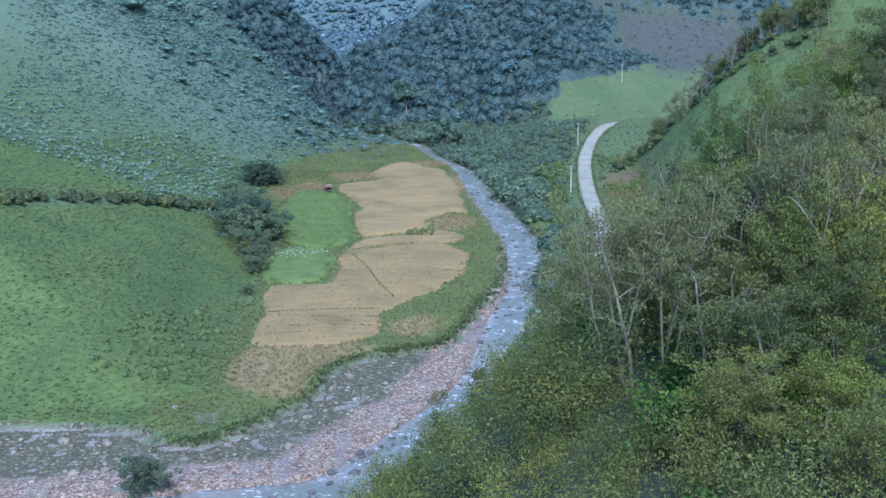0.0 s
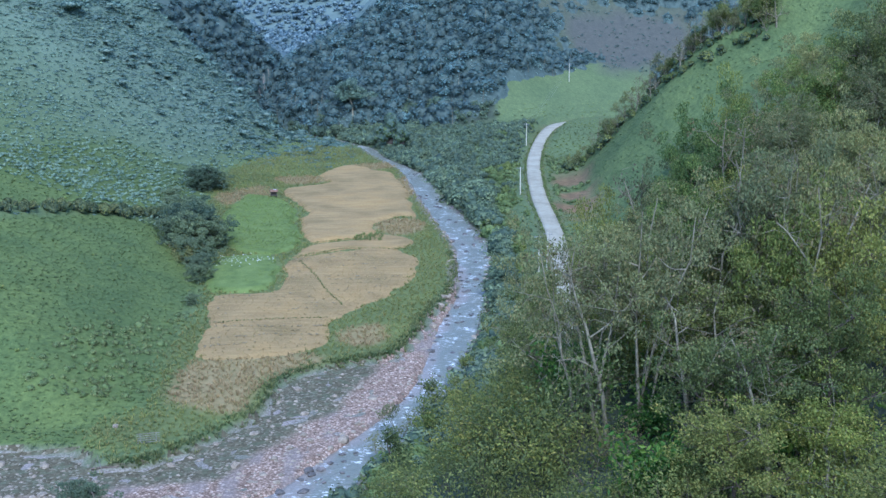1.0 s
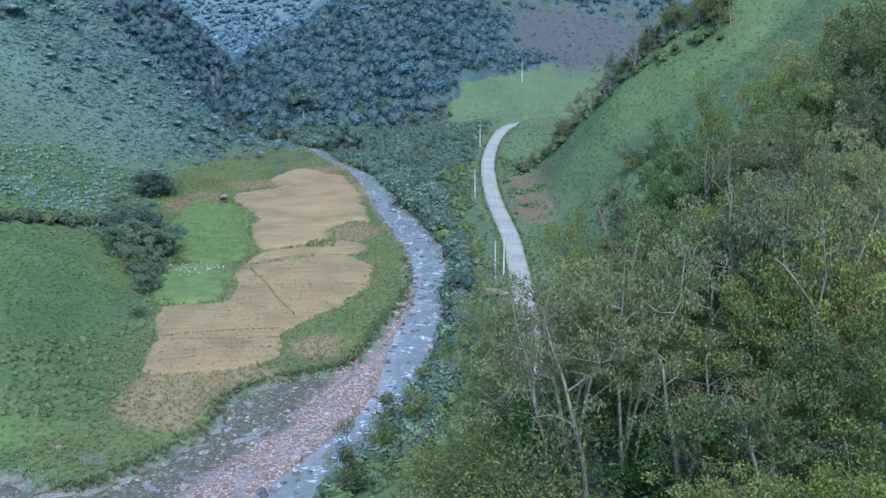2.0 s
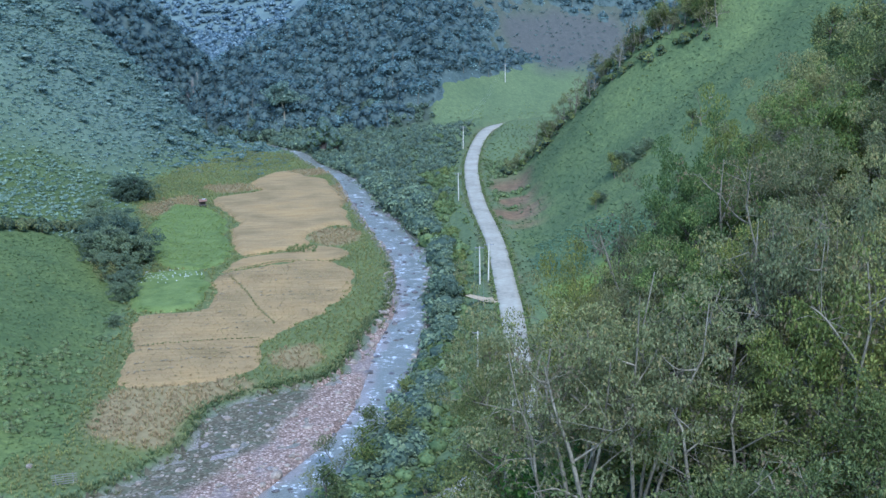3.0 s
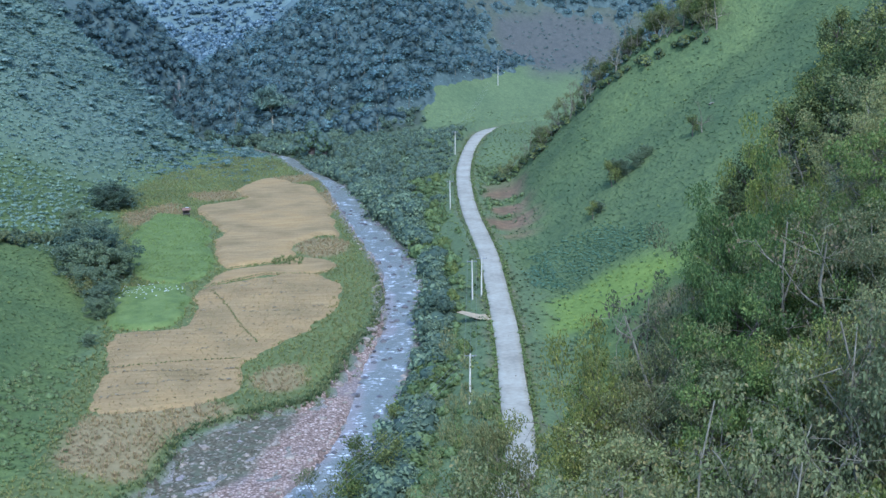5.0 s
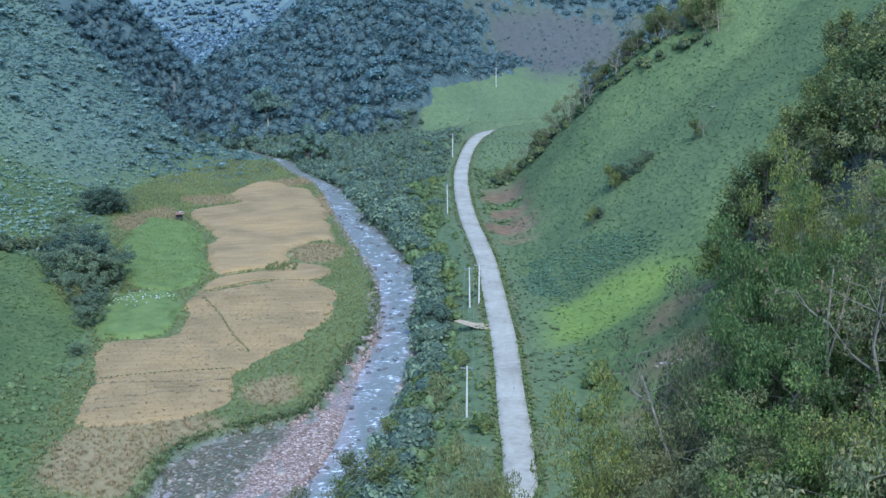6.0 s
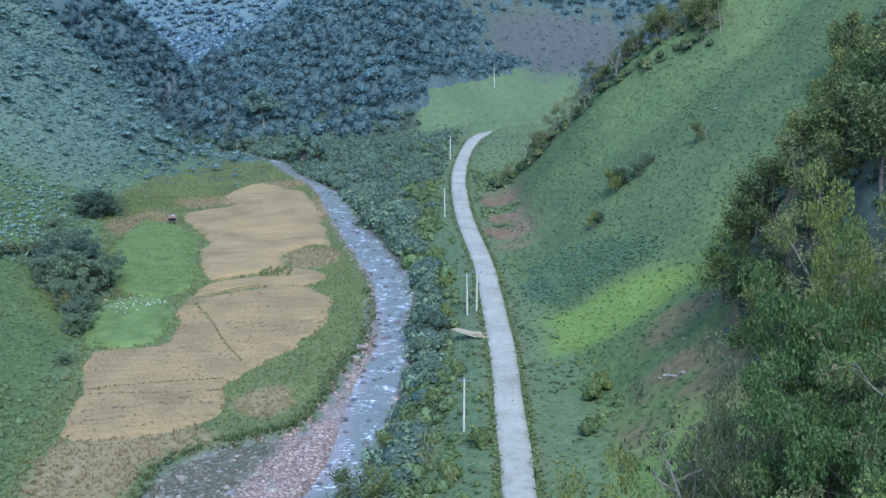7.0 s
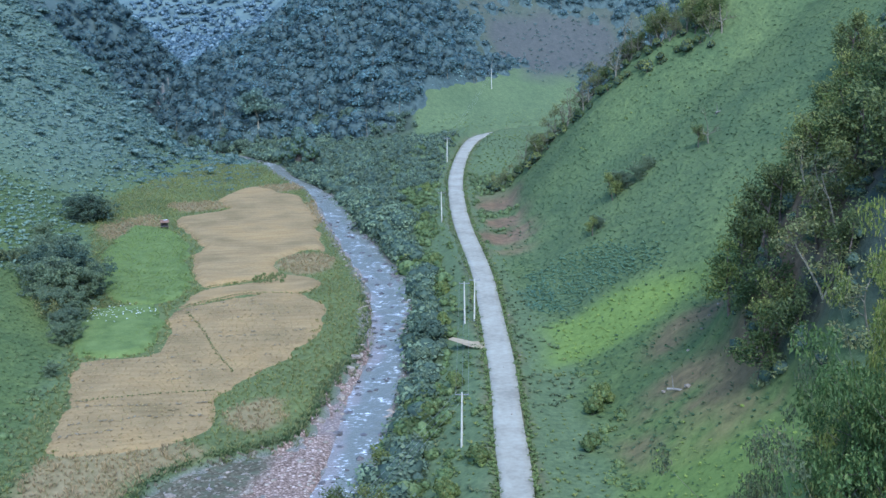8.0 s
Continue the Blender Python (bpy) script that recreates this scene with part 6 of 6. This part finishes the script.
set_out([fresh_bush], [(27.5, 262, 0.8, 0), (29.5, 284, 0.9, 0), (31, 310, 0.8, 0), (25, 224, 0.8, 0), (20, 214, 0.9, 0), (18, 222, 0.7, 0), (39.5, 192, 0.75, 0), (42.5, 205, 0.8, 0), (45, 209, 0.9, 0), (33, 352, 0.8, 0), (37, 390, 0.9, 0), (24, 190, 0.8, 0), (19, 182, 0.9, 0)], 288)


# ---- stones of the river and its gravel ----
def stone_mesh(seed, rings=1, mat=ROCK):
    bm = bmesh.new()
    bmesh.ops.create_icosphere(bm, subdivisions=rings, radius=1.0)
    rng = np.random.default_rng(seed)
    stretch = rng.uniform(0.65, 1.25, 3) * (1, 1, 0.65)
    for v in bm.verts:
        v.co = Vector(v.co * (1 + rng.normal() * 0.13)) * Vector(stretch)
    for f in bm.faces:
        f.smooth = False
    me = bpy.data.meshes.new("stone")
    bm.to_mesh(me)
    bm.free()
    me.materials.append(mat)
    return me


def zone_of_stones(x, y):
    dr, side, k = along(RIVER, x, y)
    half = np.interp(k, np.arange(len(RIVER)), RIVER[:, 2])
    bank, bside, _ = along(BANK, x, y)
    bar = (bside < 0) * (side > 0) * (y < 292) * smooth(0.5, 2, bank)
    edge = (np.abs(dr - half - 0.6) < 1.8) * 0.8
    mid = (dr < half) * 0.5
    return np.maximum.reduce([bar * (0.4 + 0.6 * smooth(-0.2, 0.4, fbm(x, y, 8, 2, 301))), edge, mid])


stone_kinds = [stone_mesh(310 + k) for k in range(6)]
wet_kinds = [stone_mesh(320 + k, 1, WET_ROCK) for k in range(5)]
x, y = spots(302, -70, 30, 146, 345, 3.3, lambda x, y: zone_of_stones(x, y) * 0.75)
rng = np.random.default_rng(303)
order = rng.permutation(len(x))[:300]
for a, b in zip(x[order], y[order]):
    r = 0.22 + 0.75 * rng.uniform() ** 2.0
    m = pose(a, b, max(float(height(a, b)), floor_level(b) - 1.5) + 0.2 * r, 0, 0, rng.uniform(0, 360)) @ Matrix.Scale(r, 4)
    dr, _, k = along(RIVER, np.array(a), np.array(b))
    in_water = dr < np.interp(k, np.arange(len(RIVER)), RIVER[:, 2]) + 0.3
    ob = new("stone", wet_kinds[rng.integers(5)] if in_water else stone_kinds[rng.integers(6)])
    ob.parent = ground
    ob.matrix_basis = m
pebbles = []
for k in range(4):
    me = stone_mesh(330 + k, 1)
    v = np.array([p.co for p in me.vertices])
    f = np.array([p.vertices for p in me.polygons])
    pebbles.append((v, f))
x, y = spots(304, -72, 30, 144, 440, 0.85, lambda x, y: zone_of_stones(x, y) * 0.5)
size = 0.12 + 0.3 * np.random.default_rng(305).uniform(size=len(x)) ** 2
ob = strewn("gravel_stones", pebbles, x, y, size, ROCK, 306)
tagged(under(ob, ground), "pale grey and pinkish river gravel", kind="stuff")
x, y = spots(307, -60, 30, 144, 420, 1.5, lambda x, y: 0.3 * (along(RIVER, x, y)[0] < np.interp(along(RIVER, x, y)[2], np.arange(len(RIVER)), RIVER[:, 2])) * smooth(-0.2, 0.4, fbm(x, y, 10, 2, 308)))
rocks = strewn("river_rocks", pebbles, x, y, 0.3 + 0.45 * np.random.default_rng(309).uniform(size=len(x)) ** 2, WET_ROCK, 310, sink=-0.55)
tagged(under(rocks, ground), "dark wet stones standing in the rapids", kind="stuff")

def zone_of_shore(x, y):
    dr, side, k = along(RIVER, x, y)
    off = dr - np.interp(k, np.arange(len(RIVER)), RIVER[:, 2])
    return 0.8 * (side < 0) * (np.abs(off - 0.1) < 0.8 + 0.5 * fbm(x, y, 6, 2, 311)) * smooth(-0.3, 0.2, fbm(x, y, 14, 2, 312))


x, y = spots(313, -10, 30, 180, 340, 0.8, zone_of_shore)
shore_rocks = strewn("shore_stones", pebbles, x, y, 0.25 + 0.45 * np.random.default_rng(314).uniform(size=len(x)) ** 2, ROCK, 315, sink=-0.4)
tagged(under(shore_rocks, ground), "pale boulders along the overgrown shore of the river", kind="stuff")

# ---- poles and cables ----
def box_mesh(name, size, mat, at=(0, 0, 0)):
    bm = bmesh.new()
    bmesh.ops.create_cube(bm, size=1.0, matrix=Matrix.Translation(at) @ Matrix.Diagonal((*size, 1)))
    bmesh.ops.bevel(bm, geom=bm.edges[:], offset=min(size) * 0.12, segments=1, affect="EDGES")
    me = bpy.data.meshes.new(name)
    bm.to_mesh(me)
    bm.free()
    me.materials.append(mat)
    return me


POLE_TALL = 7.8


def utility_pole():
    root = tagged(new("utility_pole"), "slim pale concrete power pole with a steel crossarm", "utility pole", "power poles along the road")
    v, f = tube([(0, 0, -0.8), (0, 0, 3.5), (0, 0, POLE_TALL)], [0.17, 0.145, 0.11], 8)
    under(new("post", mesh_of("post", v, f, POLE, flat=False)), root)
    under(new("crossarm", box_mesh("crossarm", (1.9, 0.1, 0.1), STEEL, (0, 0.14, POLE_TALL - 0.35))), root, "galvanised steel crossarm")
    ins = mesh_of("insulator", *tube([(0, 0, 0), (0, 0, 0.08), (0, 0, 0.1), (0, 0, 0.22)], [0.03, 0.03, 0.07, 0.04], 6), CONCRETE, flat=False)
    for a in (-0.85, 0.0, 0.85):
        ob = under(new("insulator", ins), root)
        ob.location = (a, 0.14, POLE_TALL - 0.3)
    return root


first = utility_pole()
POLES = [(23.0, 198.0, 8), (30.6, 254.5, 8), (32.2, 253.6, 8), (36.2, 344.5, 4), (47.5, 433.0, 12), (77.0, 535.0, 35), (-18.0, 112.0, 40)]
spots_of_poles = []
for k, (a, b, turn) in enumerate(POLES):
    m = pose(a, b, float(height(a, b)), 0, 0.6 * (-1) ** k, -turn)
    if k:
        copy_thing(first, m)
    else:
        first.matrix_basis = m
    spots_of_poles.append(m)


def cable(m, n, a):
    p = m @ Vector((a, 0.14, POLE_TALL - 0.08))
    q = n @ Vector((a, 0.14, POLE_TALL - 0.08))
    u = np.linspace(0, 1, 13)[:, None]
    pts = np.array(p) * (1 - u) + np.array(q) * u
    pts[:, 2] -= 4 * (u * (1 - u))[:, 0] * 0.018 * (q - p).length
    ob = new("power_cable", mesh_of("power_cable", *tube(pts, np.full(13, 0.012), 4), STEEL, flat=False))
    tagged(ob, "thin dark overhead cable strung between concrete poles", "cable", "overhead cables")


for i, j in ((6, 0), (0, 1), (2, 3), (3, 4), (4, 5)):
    for a in (-0.85, 0.0, 0.85):
        cable(spots_of_poles[i], spots_of_poles[j], a)

# ---- small things in the valley ----
PALE_WOOD = surface("weathered_wood", [(0.3, (0.16, 0.15, 0.12)), (0.7, (0.3, 0.28, 0.23))], 2.0, 0.9, 0.01)
THATCH = surface("old_thatch", [(0.3, (0.13, 0.075, 0.05)), (0.7, (0.26, 0.16, 0.11))], 2.5, 0.95, 0.04)
WHITE_SHEET = surface("white_sheet", [(0.3, (0.6, 0.6, 0.6)), (0.7, (0.78, 0.78, 0.78))], 1.0, 0.6, 0.0)


def field_hut(x, y):
    root = tagged(new("field_hut"), "tiny brown thatched field hut beside the rice", "hut")
    z = float(height(x, y)) + 0.55
    root.matrix_basis = pose(x, y, z, 0, 0, 15)
    for a in (-0.8, 0.8):
        for b in (-0.6, 0.6):
            under(new("post", mesh_of("post", *tube([(a, b, -0.7), (a, b, 1.5)], [0.07, 0.06], 6), BARK, flat=False)), root)
    under(new("platform", box_mesh("platform", (1.9, 1.5, 0.1), BARK, (0, 0, 0.35))), root)
    under(new("wall", box_mesh("wall", (1.7, 0.06, 0.75), BARK, (0, 0.6, 0.8))), root)
    for s in (-1, 1):
        ob = under(new("roof", box_mesh("roof", (2.3, 1.15, 0.1), THATCH)), root, "brown thatch roof slope")
        ob.matrix_basis = pose(0, s * 0.45, 1.75, -s * 32)
    under(new("sheet", box_mesh("sheet", (0.9, 0.5, 0.05), WHITE_SHEET, (0.3, -0.1, 2.06))), root, "white sheet weighing down the roof")


field_hut(-34.5, 366.0)


def hurdle(x, y, turn):
    root = tagged(new("wooden_hurdle"), "pale weathered wooden hurdle leaning on the bank", "fence")
    root.matrix_basis = pose(x, y, float(height(x, y)) + 0.1, -28, 0, turn)
    for a in (-1.1, 1.1):
        under(new("post", mesh_of("post", *tube([(a, 0, -0.3), (a, 0, 1.5)], [0.05, 0.04], 5), PALE_WOOD, flat=False)), root)
    for k in range(5):
        ob = new("rail", mesh_of("rail", *tube([(-1.6, 0.05, 0.15 + 0.3 * k), (0.1, 0.06, 0.19 + 0.3 * k), (1.6, 0.05, 0.15 + 0.3 * k)], [0.045, 0.05, 0.04], 5), PALE_WOOD, flat=False))
        under(ob, root)


hurdle(-34.8, 171.0, 12)


def driftwood(x, y, turn, long, label, upright=False):
    root = tagged(new("driftwood_log"), label, "log")
    root.matrix_basis = pose(x, y, float(height(x, y)) + 0.15, 0, 0, turn)
    under(new("log", mesh_of("log", *tube([(-long / 2, 0, 0.05), (-long / 6, 0.15, 0.1), (long / 5, -0.1, 0.08), (long / 2, 0.1, 0.3)], [0.2, 0.19, 0.15, 0.07], 7), PALE_WOOD if not upright else BARK, flat=False)), root)
    under(new("branch", mesh_of("branch", *tube([(-long * 0.2, 0, 0), (-long * 0.25, 0.1, 1.0), (-long * 0.3, 0.15, 2.0)], [0.07, 0.05, 0.03], 5), PALE_WOOD, flat=False)), root)


driftwood(-39.0, 164.0, 8, 4.5, "dark driftwood log with an upright pale branch on gravel", True)
driftwood(91.0, 299.0, 55, 5.0, "fallen pale tree trunk lying on the grassy hill")
driftwood(52.0, 196.0, -20, 3.0, "pale uprooted stump on the landslip scar")
for a, b, r, words in ((-41, 178, 0.55, "pale boulder lying in the meadow"), (53, 195, 0.5, "white boulder on the landslip scar"), (51, 199, 0.35, "white boulder on the landslip scar"),
                       (63, 217, 0.3, "pale stone on the bare slope"), (60, 211, 0.3, "pale stone on the bare slope"), (57, 208, 0.28, "pale stone on the bare slope"), (66, 222, 0.25, "pale stone on the bare slope"),
                       (36.6, 232, 0.25, "white marker stone beside the road"), (38.8, 256, 0.22, "white marker stone beside the road"), (46.2, 372, 0.28, "white marker stone beside the road"),
                       (31.0, 205, 0.16, "small dark stone lying on the road"), (33.1, 226, 0.1, "small dark stone lying on the road")):
    ob = new("boulder", stone_kinds[2])
    on_road = "lying on the road" in words
    level = float(road_level(b)) + 0.08 if on_road else float(height(a, b))
    ob.matrix_basis = pose(a, b, level + r * 0.35, 0, 0, a * 37) @ Matrix.Scale(r, 4)
    tagged(ob, words, "stone")

# the lay-by of pale earth beside the road
lay = rounded([(26.8, 244), (29.4, 240.8), (32.2, 237.5)], 4)
w = ribbon(lay, np.linspace(0.7, 1.6, len(lay)), lambda x, y: np.maximum(height(x, y), road_level(y) - 0.4) + 0.1, np.linspace(-1, 1, 5))
tagged(new("pavement", mesh_of("pavement", w.reshape(-1, 3), sheet_faces(*w.shape[:2]), surface("pale_earth", [(0.3, (0.3, 0.23, 0.13)), (0.7, (0.45, 0.36, 0.22))], 0.8, 0.95, 0.02), flat=False)),
       "pale bare earth lay-by beside the road", "lay-by", kind="structure")
